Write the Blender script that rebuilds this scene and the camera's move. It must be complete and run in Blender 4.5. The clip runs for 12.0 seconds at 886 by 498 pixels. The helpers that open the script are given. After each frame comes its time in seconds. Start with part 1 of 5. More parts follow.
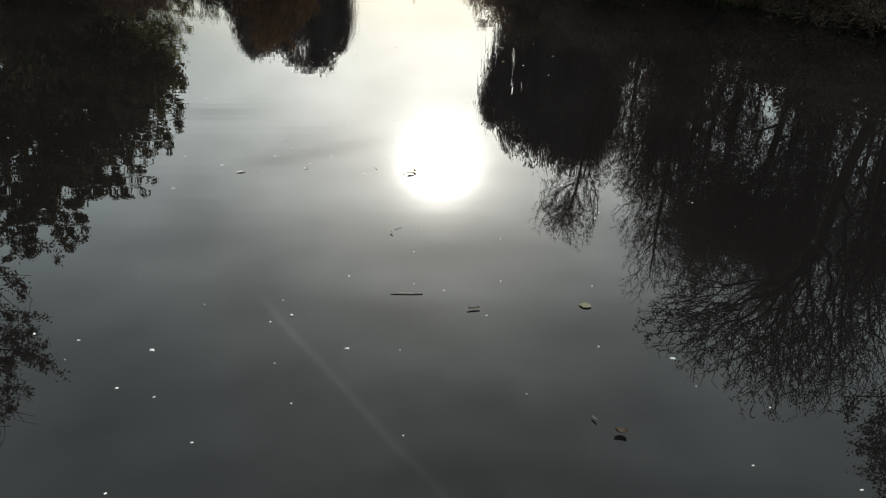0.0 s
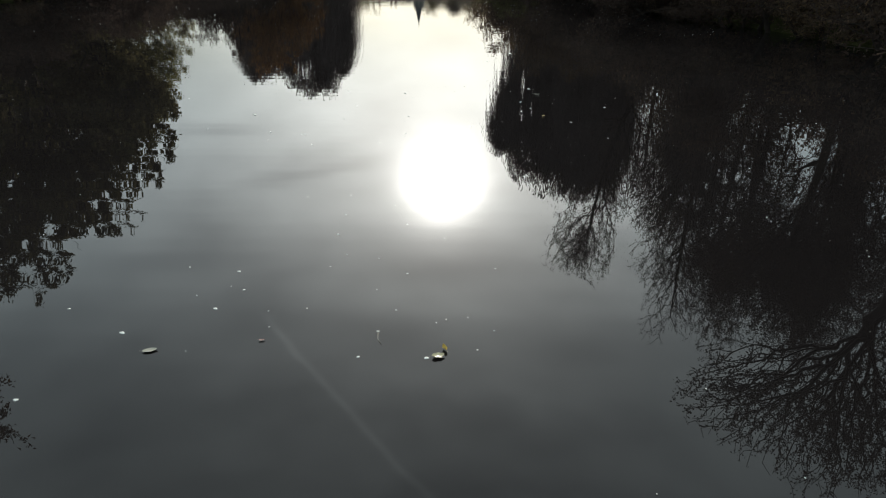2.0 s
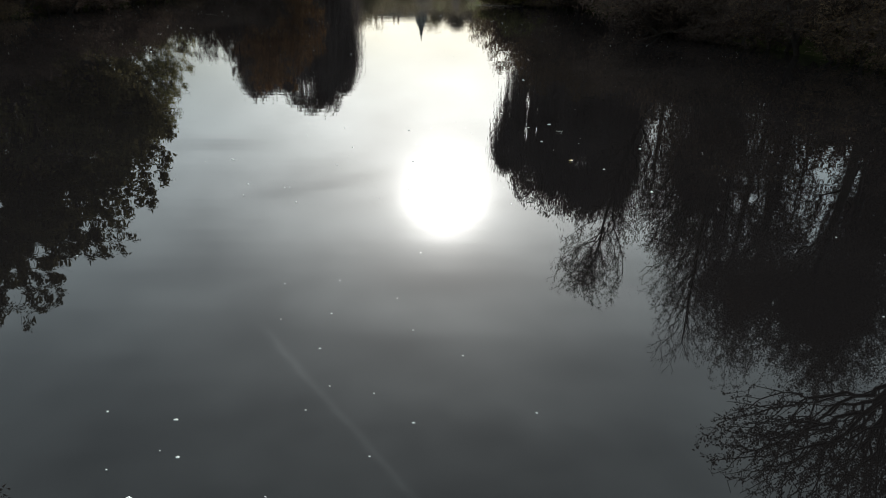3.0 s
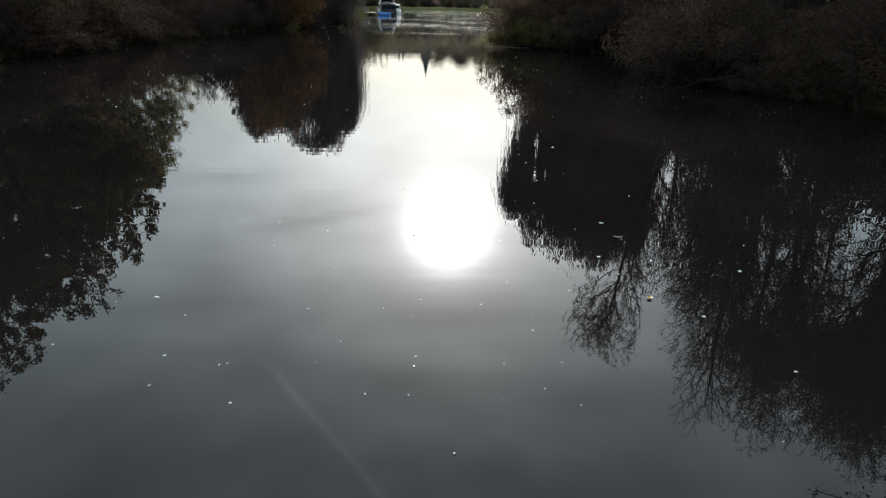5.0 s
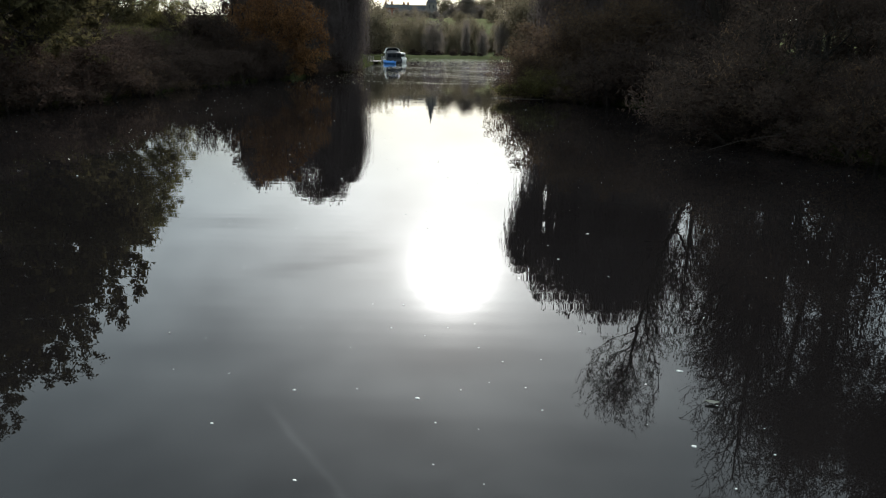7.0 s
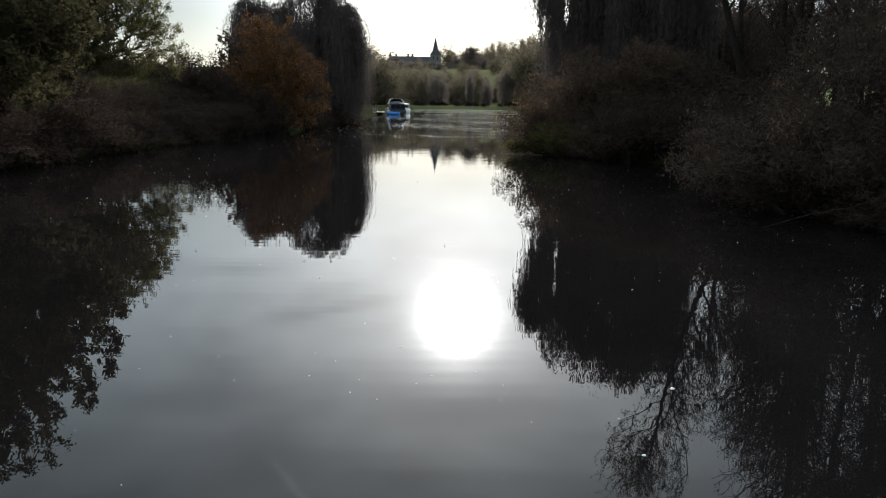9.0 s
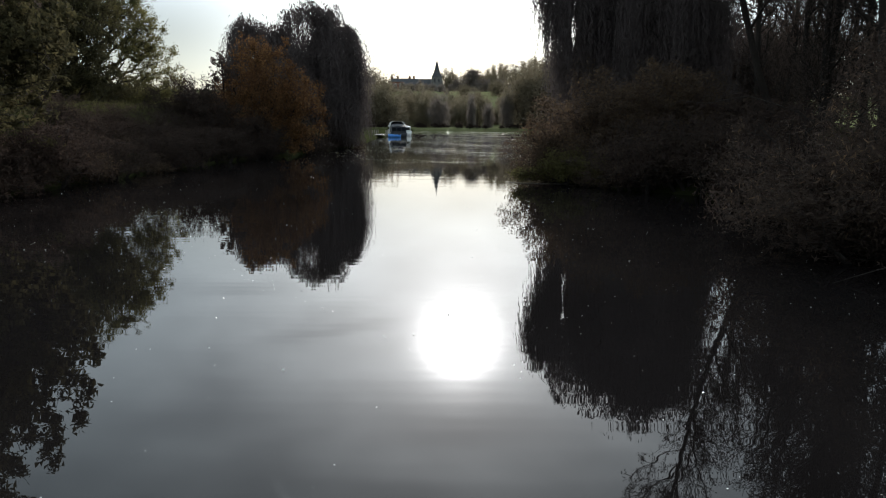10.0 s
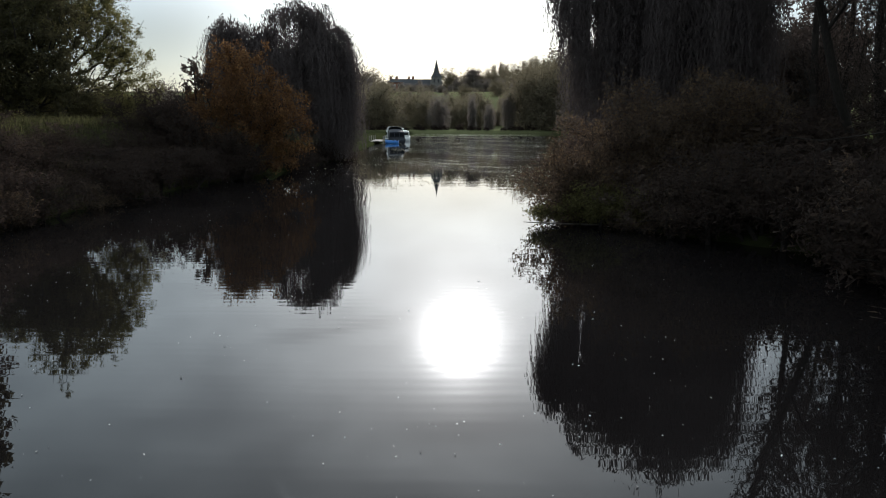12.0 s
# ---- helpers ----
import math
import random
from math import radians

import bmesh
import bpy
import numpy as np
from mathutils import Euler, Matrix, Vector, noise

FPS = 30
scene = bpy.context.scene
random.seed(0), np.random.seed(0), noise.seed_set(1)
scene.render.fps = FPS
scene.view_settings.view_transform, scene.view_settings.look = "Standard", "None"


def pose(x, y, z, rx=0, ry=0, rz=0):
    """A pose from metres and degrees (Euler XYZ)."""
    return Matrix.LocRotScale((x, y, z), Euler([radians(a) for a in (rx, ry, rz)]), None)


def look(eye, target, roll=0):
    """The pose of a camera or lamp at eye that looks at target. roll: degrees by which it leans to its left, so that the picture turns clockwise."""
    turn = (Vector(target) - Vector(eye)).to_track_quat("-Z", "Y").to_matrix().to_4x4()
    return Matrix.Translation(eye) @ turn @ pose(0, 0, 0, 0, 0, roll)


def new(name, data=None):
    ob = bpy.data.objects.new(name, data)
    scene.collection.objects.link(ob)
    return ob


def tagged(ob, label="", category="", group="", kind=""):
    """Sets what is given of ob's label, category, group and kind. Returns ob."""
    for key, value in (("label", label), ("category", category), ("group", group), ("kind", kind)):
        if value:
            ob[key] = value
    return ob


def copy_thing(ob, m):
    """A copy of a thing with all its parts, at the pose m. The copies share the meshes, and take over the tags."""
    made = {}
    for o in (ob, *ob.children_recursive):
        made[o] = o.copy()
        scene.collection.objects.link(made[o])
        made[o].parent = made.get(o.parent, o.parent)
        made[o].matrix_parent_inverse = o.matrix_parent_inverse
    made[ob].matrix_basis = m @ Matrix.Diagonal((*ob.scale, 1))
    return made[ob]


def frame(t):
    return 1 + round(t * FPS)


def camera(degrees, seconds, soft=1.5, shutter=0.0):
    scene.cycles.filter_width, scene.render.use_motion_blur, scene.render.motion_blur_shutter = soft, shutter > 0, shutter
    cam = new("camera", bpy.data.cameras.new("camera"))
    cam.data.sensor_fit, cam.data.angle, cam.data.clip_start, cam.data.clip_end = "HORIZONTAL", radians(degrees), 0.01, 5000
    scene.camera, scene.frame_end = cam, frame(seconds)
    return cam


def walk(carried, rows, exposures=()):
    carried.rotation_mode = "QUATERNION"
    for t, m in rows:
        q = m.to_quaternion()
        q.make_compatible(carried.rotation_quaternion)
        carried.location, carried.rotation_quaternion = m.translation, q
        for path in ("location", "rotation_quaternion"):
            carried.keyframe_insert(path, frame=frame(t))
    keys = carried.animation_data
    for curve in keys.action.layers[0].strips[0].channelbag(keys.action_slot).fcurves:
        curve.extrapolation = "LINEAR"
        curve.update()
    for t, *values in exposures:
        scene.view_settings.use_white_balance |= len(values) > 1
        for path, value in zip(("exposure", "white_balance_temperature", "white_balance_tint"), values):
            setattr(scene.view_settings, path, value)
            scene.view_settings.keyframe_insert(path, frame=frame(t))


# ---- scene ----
cam = camera(65.7, 12.0, soft=1.1)
# seconds, eye, a point 2 m ahead, lean
PATH = [
    (0, (-1.26, 1.123, 2.293), (-1.2086, 2.9322, 1.4424), 0.68),
    (0.5, (-1.322, 1.95, 2.277), (-1.2726, 3.7643, 1.4364), 0.73),
    (1, (-1.377, 2.723, 2.259), (-1.3306, 4.5413, 1.4285), 0.77),
    (1.5, (-1.427, 3.496, 2.245), (-1.3829, 5.3213, 1.4278), 0.81),
    (2, (-1.472, 4.292, 2.237), (-1.43, 6.1234, 1.435), 0.84),
    (2.5, (-1.512, 5.106, 2.239), (-1.4724, 6.9454, 1.4544), 0.86),
    (3, (-1.547, 5.923, 2.249), (-1.5105, 7.7707, 1.4846), 0.88),
    (5, (-1.655, 8.863, 2.367), (-1.63, 10.7455, 1.6927), 0.88),
    (5.5, (-1.675, 9.478, 2.405), (-1.6537, 11.3703, 1.7571), 0.86),
    (6, (-1.694, 10.064, 2.443), (-1.6758, 11.9663, 1.8253), 0.84),
    (6.5, (-1.711, 10.646, 2.48), (-1.6967, 12.5575, 1.8924), 0.81),
    (7, (-1.727, 11.255, 2.516), (-1.7167, 13.1771, 1.9614), 0.78),
    (9, (-1.792, 14.683, 2.681), (-1.7954, 16.6379, 2.2591), 0.57),
    (9.5, (-1.811, 15.927, 2.754), (-1.8165, 17.8892, 2.365), 0.5),
    (10, (-1.83, 17.346, 2.857), (-1.8388, 19.3123, 2.4943), 0.43),
    (10.5, (-1.852, 18.917, 3.005), (-1.8625, 20.8835, 2.6419), 0.35),
    (11, (-1.877, 20.598, 3.213), (-1.8881, 22.5644, 2.8491), 0.27),
    (11.5, (-1.904, 22.321, 3.502), (-1.9156, 24.287, 3.1372), 0.17),
    (12, (-1.935, 23.99, 3.896), (-1.9456, 25.9563, 3.5309), 0.07),
]
walk(cam, [(t, look(eye, target, roll)) for t, eye, target, roll in PATH],
     exposures=[(0, 0.28, 6800, 7), (2.5, 0.28, 6550, 8), (5, 0.29, 6400, 9), (6.8, 0.37, 6400, 9), (8, 0.26, 6350, 10), (10, 0.14, 6300, 11), (12, 0.06, 6250, 11)])

# ---- sky and sun: a low sun behind thin high cloud, straight ahead over the river ----
SUN_ELEV, SUN_AZ = 18.35, 1.25          # degrees above the horizon, and to the right of straight ahead
SUN_DIR = Vector((math.sin(radians(SUN_AZ)) * math.cos(radians(SUN_ELEV)),
                  math.cos(radians(SUN_AZ)) * math.cos(radians(SUN_ELEV)),
                  math.sin(radians(SUN_ELEV))))
SUN_POWER, SUN_WIDTH = 3.0, 3.5
SKY_POWER = 0.035


def link(tree, a, b):
    tree.links.new(a, b)


def mathnode(tree, op, a, b=None, clamp=False):
    n = tree.nodes.new("ShaderNodeMath")
    n.operation, n.use_clamp = op, clamp
    for i, v in enumerate((a, b)):
        if v is None:
            continue
        if isinstance(v, (int, float)):
            n.inputs[i].default_value = v
        else:
            link(tree, v, n.inputs[i])
    return n.outputs[0]


def make_world():
    world = bpy.data.worlds.new("sky")
    scene.world = world
    world.use_nodes = True
    nt = world.node_tree
    nt.nodes.clear()
    out = nt.nodes.new("ShaderNodeOutputWorld")
    sky = nt.nodes.new("ShaderNodeTexSky")
    sky.sky_type, sky.sun_disc = "NISHITA", False
    sky.sun_elevation, sky.sun_rotation = radians(SUN_ELEV), radians(SUN_AZ)
    sky.dust_density, sky.air_density = 0.45, 1.0
    bg1 = nt.nodes.new("ShaderNodeBackground")
    bg1.inputs[1].default_value = SKY_POWER
    link(nt, sky.outputs[0], bg1.inputs[0])
    # the veil of thin cloud, brighter round the sun
    co = nt.nodes.new("ShaderNodeTexCoord")
    dot = nt.nodes.new("ShaderNodeVectorMath")
    dot.operation = "DOT_PRODUCT"
    link(nt, co.outputs["Generated"], dot.inputs[0])
    dot.inputs[1].default_value = SUN_DIR
    angle = mathnode(nt, "ARCCOSINE", mathnode(nt, "MINIMUM", dot.outputs["Value"], 1.0))

    def lobe(power, degrees, shape=2.0):
        """Light that falls off round the sun like a bell of that breadth."""
        bell = mathnode(nt, "EXPONENT", mathnode(nt, "MULTIPLY", mathnode(nt, "POWER", mathnode(nt, "DIVIDE", angle, radians(degrees)), shape), -1.0))
        return mathnode(nt, "MULTIPLY", bell, power)
    # streaky cloud, stretched along the horizon
    mp = nt.nodes.new("ShaderNodeMapping")
    mp.inputs["Scale"].default_value = (1.7, 1.7, 4.0)
    link(nt, co.outputs["Generated"], mp.inputs[0])
    nz = nt.nodes.new("ShaderNodeTexNoise")
    nz.inputs["Scale"].default_value, nz.inputs["Detail"].default_value, nz.inputs["Roughness"].default_value = 3.4, 5.0, 0.5
    link(nt, mp.outputs[0], nz.inputs["Vector"])
    cloud = nt.nodes.new("ShaderNodeMapRange")
    cloud.inputs["From Min"].default_value, cloud.inputs["From Max"].default_value = 0.3, 0.7
    cloud.inputs["To Min"].default_value, cloud.inputs["To Max"].default_value = 0.76, 1.22
    link(nt, nz.outputs["Fac"], cloud.inputs["Value"])
    veil = mathnode(nt, "ADD", lobe(0.18, 56.0), 0.62)
    glow = mathnode(nt, "ADD", lobe(4.6, 4.0, 1.0), lobe(11.0, 2.55))
    # the veil thins towards the horizon
    sep = nt.nodes.new("ShaderNodeSeparateXYZ")
    link(nt, co.outputs["Generated"], sep.inputs[0])
    rise = nt.nodes.new("ShaderNodeMapRange")
    rise.interpolation_type = "SMOOTHSTEP"
    rise.inputs["From Min"].default_value, rise.inputs["From Max"].default_value = 0.0, 0.34
    rise.inputs["To Min"].default_value, rise.inputs["To Max"].default_value = 0.36, 1.06
    link(nt, sep.outputs["Z"], rise.inputs["Value"])
    veil = mathnode(nt, "MULTIPLY", veil, rise.outputs[0])
    # a few long grey wisps across the veil: bearing, height, half length, half depth, slope, how dark
    east = mathnode(nt, "ARCTAN2", sep.outputs["X"], sep.outputs["Y"])
    high = mathnode(nt, "ARCSINE", sep.outputs["Z"])
    ragged = mathnode(nt, "ADD", mathnode(nt, "MULTIPLY", nz.outputs["Fac"], 1.6), 0.2)

    def wisp(bearing, up, half, deep, slope, dark):
        u = mathnode(nt, "SUBTRACT", east, radians(bearing))
        v = mathnode(nt, "SUBTRACT", mathnode(nt, "SUBTRACT", high, radians(up)), mathnode(nt, "MULTIPLY", u, slope))
        u2 = mathnode(nt, "POWER", mathnode(nt, "ABSOLUTE", mathnode(nt, "DIVIDE", u, radians(half))), 2.0)
        v2 = mathnode(nt, "POWER", mathnode(nt, "ABSOLUTE", mathnode(nt, "DIVIDE", v, radians(deep))), 2.0)
        bell = mathnode(nt, "EXPONENT", mathnode(nt, "MULTIPLY", mathnode(nt, "ADD", u2, v2), -1.0))
        return mathnode(nt, "MULTIPLY", mathnode(nt, "MULTIPLY", bell, ragged), dark)
    grey = wisp(-17.0, 13.4, 3.8, 0.6, 0.05, 0.27)
    for w in ((-10.4, 17.2, 4.8, 0.5, -0.12, 0.27), (-5.5, 16.4, 3.0, 0.6, -0.12, 0.16), (2.5, 25.2, 8.0, 1.3, -0.03, 0.36), (-4.5, 30.5, 10.0, 2.2, 0.12, 0.18),
              (-22.0, 6.5, 6.0, 3.0, 0.1, 0.45), (14.0, 31.0, 9.0, 1.8, 0.1, 0.2), (-22.0, 23.0, 9.0, 1.4, 0.05, 0.18), (-30.0, 33.0, 15.0, 9.0, 0.0, 0.16)):
        grey = mathnode(nt, "ADD", grey, wisp(*w))
    clear = mathnode(nt, "SUBTRACT", 1.0, grey)
    # an old vapour trail, drawn out along a great circle
    ends = [Vector((math.sin(radians(b)) * math.cos(radians(e)), math.cos(radians(b)) * math.cos(radians(e)), math.sin(radians(e)))) for b, e in ((-15.4, 28.3), (1.8, 44.9))]
    off = nt.nodes.new("ShaderNodeVectorMath")
    off.operation = "DOT_PRODUCT"
    link(nt, co.outputs["Generated"], off.inputs[0])
    off.inputs[1].default_value = ends[0].cross(ends[1]).normalized()
    along = nt.nodes.new("ShaderNodeMapRange")
    along.interpolation_type = "SMOOTHSTEP"
    along.inputs["From Min"].default_value, along.inputs["From Max"].default_value = radians(27.4), radians(29.4)
    link(nt, high, along.inputs["Value"])
    ahead = nt.nodes.new("ShaderNodeMapRange")
    ahead.interpolation_type = "SMOOTHSTEP"
    ahead.inputs["From Min"].default_value, ahead.inputs["From Max"].default_value = radians(12.0), radians(-2.0)
    link(nt, east, ahead.inputs["Value"])
    wave_off = mathnode(nt, "ADD", off.outputs["Value"], mathnode(nt, "MULTIPLY", mathnode(nt, "SUBTRACT", nz.outputs["Fac"], 0.5), 0.018))
    line = mathnode(nt, "EXPONENT", mathnode(nt, "MULTIPLY", mathnode(nt, "POWER", mathnode(nt, "ABSOLUTE", mathnode(nt, "DIVIDE", wave_off, radians(0.34))), 2.0), -1.0))
    trail = mathnode(nt, "MULTIPLY", mathnode(nt, "MULTIPLY", line, mathnode(nt, "MULTIPLY", along.outputs[0], ahead.outputs[0])), mathnode(nt, "MULTIPLY", ragged, 0.24))
    clear = mathnode(nt, "ADD", clear, trail)
    clouded = mathnode(nt, "MULTIPLY", cloud.outputs[0], clear)
    power = mathnode(nt, "MULTIPLY", veil, clouded)
    near = mathnode(nt, "MULTIPLY", mathnode(nt, "MULTIPLY", lobe(1.18, 18.0), rise.outputs[0]), clouded)
    glow = mathnode(nt, "ADD", glow, near)
    bg2 = nt.nodes.new("ShaderNodeBackground")
    bg2.inputs[0].default_value = (0.845, 0.98, 1.0, 1)
    link(nt, power, bg2.inputs[1])
    bg3 = nt.nodes.new("ShaderNodeBackground")
    bg3.inputs[0].default_value = (1.0, 0.975, 0.94, 1)
    link(nt, glow, bg3.inputs[1])
    both = nt.nodes.new("ShaderNodeAddShader")
    link(nt, bg2.outputs[0], both.inputs[0])
    link(nt, bg3.outputs[0], both.inputs[1])
    add = nt.nodes.new("ShaderNodeAddShader")
    link(nt, bg1.outputs[0], add.inputs[0])
    link(nt, both.outputs[0], add.inputs[1])
    link(nt, add.outputs[0], out.inputs[0])


make_world()
sun = new("sun", bpy.data.lights.new("sun", "SUN"))
sun.data.energy, sun.data.angle, sun.data.color = SUN_POWER, radians(SUN_WIDTH), (1.0, 0.95, 0.86)
sun.matrix_world = look(tuple(SUN_DIR * 400), (0, 0, 0))

# ---- materials ----


def material(name):
    m = bpy.data.materials.new(name)
    m.use_nodes = True
    nt = m.node_tree
    return m, nt, nt.nodes["Principled BSDF"]


def noise_tex(nt, scale, detail=4.0, rough=0.55, stretch=(1, 1, 1)):
    co = nt.nodes.new("ShaderNodeTexCoord")
    mp = nt.nodes.new("ShaderNodeMapping")
    mp.inputs["Scale"].default_value = stretch
    link(nt, co.outputs["Object"], mp.inputs[0])
    n = nt.nodes.new("ShaderNodeTexNoise")
    n.inputs["Scale"].default_value, n.inputs["Detail"].default_value, n.inputs["Roughness"].default_value = scale, detail, rough
    link(nt, mp.outputs[0], n.inputs["Vector"])
    return n.outputs["Fac"]


def ramp(nt, fac, stops):
    r = nt.nodes.new("ShaderNodeValToRGB")
    els = r.color_ramp.elements
    while len(els) < len(stops):
        els.new(0.5)
    for e, (p, c) in zip(els, stops):
        e.position, e.color = p, (*c, 1)
    link(nt, fac, r.inputs[0])
    return r.outputs[0]


def bump(nt, bsdf, height, strength=0.5, distance=0.02):
    b = nt.nodes.new("ShaderNodeBump")
    b.inputs["Strength"].default_value, b.inputs["Distance"].default_value = strength, distance
    link(nt, height, b.inputs["Height"])
    link(nt, b.outputs[0], bsdf.inputs["Normal"])


def leaf_mat(name, dark, mid, light, through_part=0.35, gloss=0.8, shine=0.03, turn=0.55):
    """Leaves that vary one by one, in patches, and let some light through."""
    m, nt, bsdf = material(name)
    geo = nt.nodes.new("ShaderNodeNewGeometry")
    patch = noise_tex(nt, 0.5, 3.0)
    both = mathnode(nt, "ADD", mathnode(nt, "MULTIPLY", geo.outputs["Random Per Island"], 0.45), mathnode(nt, "MULTIPLY", patch, 0.55), clamp=True)
    col = ramp(nt, both, [(0.05, dark), (turn, mid), (1.0, light)])
    link(nt, col, bsdf.inputs["Base Color"])
    bsdf.inputs["Roughness"].default_value = gloss
    bsdf.inputs["Specular IOR Level"].default_value = shine
    tr = nt.nodes.new("ShaderNodeBsdfTranslucent")
    link(nt, col, tr.inputs[0])
    mix = nt.nodes.new("ShaderNodeMixShader")
    mix.inputs[0].default_value = through_part
    link(nt, bsdf.outputs[0], mix.inputs[1])
    link(nt, tr.outputs[0], mix.inputs[2])
    link(nt, mix.outputs[0], nt.nodes["Material Output"].inputs[0])
    return m


def plain(name, dark, light, scale=3.0, rough=0.7, bumpy=0.3, depth=0.02, stretch=(1, 1, 1), metal=0.0, gloss=0.5):
    m, nt, bsdf = material(name)
    bsdf.inputs["Specular IOR Level"].default_value = gloss
    f = noise_tex(nt, scale, 6.0, 0.6, stretch)
    big = noise_tex(nt, scale * 0.13, 3.0, 0.5)
    both = mathnode(nt, "ADD", mathnode(nt, "MULTIPLY", f, 0.6), mathnode(nt, "MULTIPLY", big, 0.4))
    link(nt, ramp(nt, both, [(0.3, dark), (0.7, light)]), bsdf.inputs["Base Color"])
    bsdf.inputs["Roughness"].default_value, bsdf.inputs["Metallic"].default_value = rough, metal
    bump(nt, bsdf, f, bumpy, depth)
    return m


def water_mat():
    m, nt, bsdf = material("river_water")
    silt = noise_tex(nt, 0.25, 3.0)
    link(nt, ramp(nt, silt, [(0.3, (0.0062, 0.0052, 0.0052)), (0.7, (0.0092, 0.0080, 0.0080))]), bsdf.inputs["Base Color"])
    bsdf.inputs["Roughness"].default_value, bsdf.inputs["IOR"].default_value = 0.0, 1.333
    # long low ripples in patches, and a faint chop
    swell = noise_tex(nt, 1.5, 2.0, 0.5, (0.28, 1.0, 1.0))
    chop = noise_tex(nt, 5.0, 2.0, 0.5, (0.4, 1.0, 1.0))
    patch = noise_tex(nt, 0.07, 2.0, 0.5)
    co = nt.nodes.new("ShaderNodeTexCoord")
    wave = nt.nodes.new("ShaderNodeTexWave")
    wave.bands_direction = "Y"
    for key, value in (("Scale", 0.40), ("Distortion", 2.6), ("Detail", 2.0), ("Detail Scale", 0.5)):
        wave.inputs[key].default_value = value
    link(nt, co.outputs["Object"], wave.inputs["Vector"])
    roll_wave = nt.nodes.new("ShaderNodeTexWave")
    roll_wave.bands_direction = "Y"
    for key, value in (("Scale", 0.16), ("Distortion", 4.0), ("Detail", 2.0), ("Detail Scale", 0.6)):
        roll_wave.inputs[key].default_value = value
    link(nt, co.outputs["Object"], roll_wave.inputs["Vector"])
    breeze = nt.nodes.new("ShaderNodeMapRange")
    breeze.inputs["From Min"].default_value, breeze.inputs["From Max"].default_value = 0.42, 0.68
    breeze.inputs["To Min"].default_value, breeze.inputs["To Max"].default_value = 0.35, 1.3
    link(nt, patch, breeze.inputs["Value"])
    h = mathnode(nt, "ADD", mathnode(nt, "MULTIPLY", swell, 0.6), mathnode(nt, "MULTIPLY", chop, 0.07))
    h = mathnode(nt, "ADD", h, mathnode(nt, "MULTIPLY", wave.outputs["Fac"], 0.22))
    h = mathnode(nt, "ADD", h, mathnode(nt, "MULTIPLY", roll_wave.outputs["Fac"], 0.26))
    comb = nt.nodes.new("ShaderNodeTexWave")
    comb.bands_direction = "Y"
    for key, value in (("Scale", 1.0), ("Distortion", 4.0), ("Detail", 1.5), ("Detail Scale", 0.2)):
        comb.inputs[key].default_value = value
    link(nt, co.outputs["Object"], comb.inputs["Vector"])
    h = mathnode(nt, "MULTIPLY", h, breeze.outputs[0])
    # stiller in the shelter of the near trees than on the open reach
    sep = nt.nodes.new("ShaderNodeSeparateXYZ")
    link(nt, co.outputs["Object"], sep.inputs[0])
    open_reach = nt.nodes.new("ShaderNodeMapRange")
    open_reach.inputs["From Min"].default_value, open_reach.inputs["From Max"].default_value = 22.0, 85.0
    open_reach.inputs["To Min"].default_value, open_reach.inputs["To Max"].default_value = 0.25, 0.80
    link(nt, sep.outputs["Y"], open_reach.inputs["Value"])
    h = mathnode(nt, "MULTIPLY", h, open_reach.outputs[0])
    # short-crested combing of the surface: a patch by the near left bank, calm in between, then the open river
    def along_y(y0, y1, a, b):
        r = nt.nodes.new("ShaderNodeMapRange")
        r.interpolation_type = "SMOOTHSTEP"
        r.inputs["From Min"].default_value, r.inputs["From Max"].default_value = y0, y1
        r.inputs["To Min"].default_value, r.inputs["To Max"].default_value = a, b
        link(nt, sep.outputs["Y"], r.inputs["Value"])
        return r.outputs[0]
    side = nt.nodes.new("ShaderNodeMapRange")
    side.inputs["From Min"].default_value, side.inputs["From Max"].default_value = -2.0, -3.6
    link(nt, sep.outputs["X"], side.inputs["Value"])
    near_patch = mathnode(nt, "MULTIPLY", mathnode(nt, "MULTIPLY", along_y(9.0, 15.0, 0.03, 0.0), along_y(5.5, 7.0, 0.0, 1.0)), side.outputs[0])
    combing = mathnode(nt, "ADD", near_patch, mathnode(nt, "MULTIPLY", mathnode(nt, "ADD", along_y(12.0, 18.0, 0.010, 0.026), along_y(27.0, 40.0, 0.0, 0.022)), along_y(48.0, 64.0, 1.0, 0.3)))
    h = mathnode(nt, "ADD", h, mathnode(nt, "MULTIPLY", comb.outputs["Fac"], combing))
    bump(nt, bsdf, h, 1.0, 0.0048)
    return m


M_WATER = water_mat()


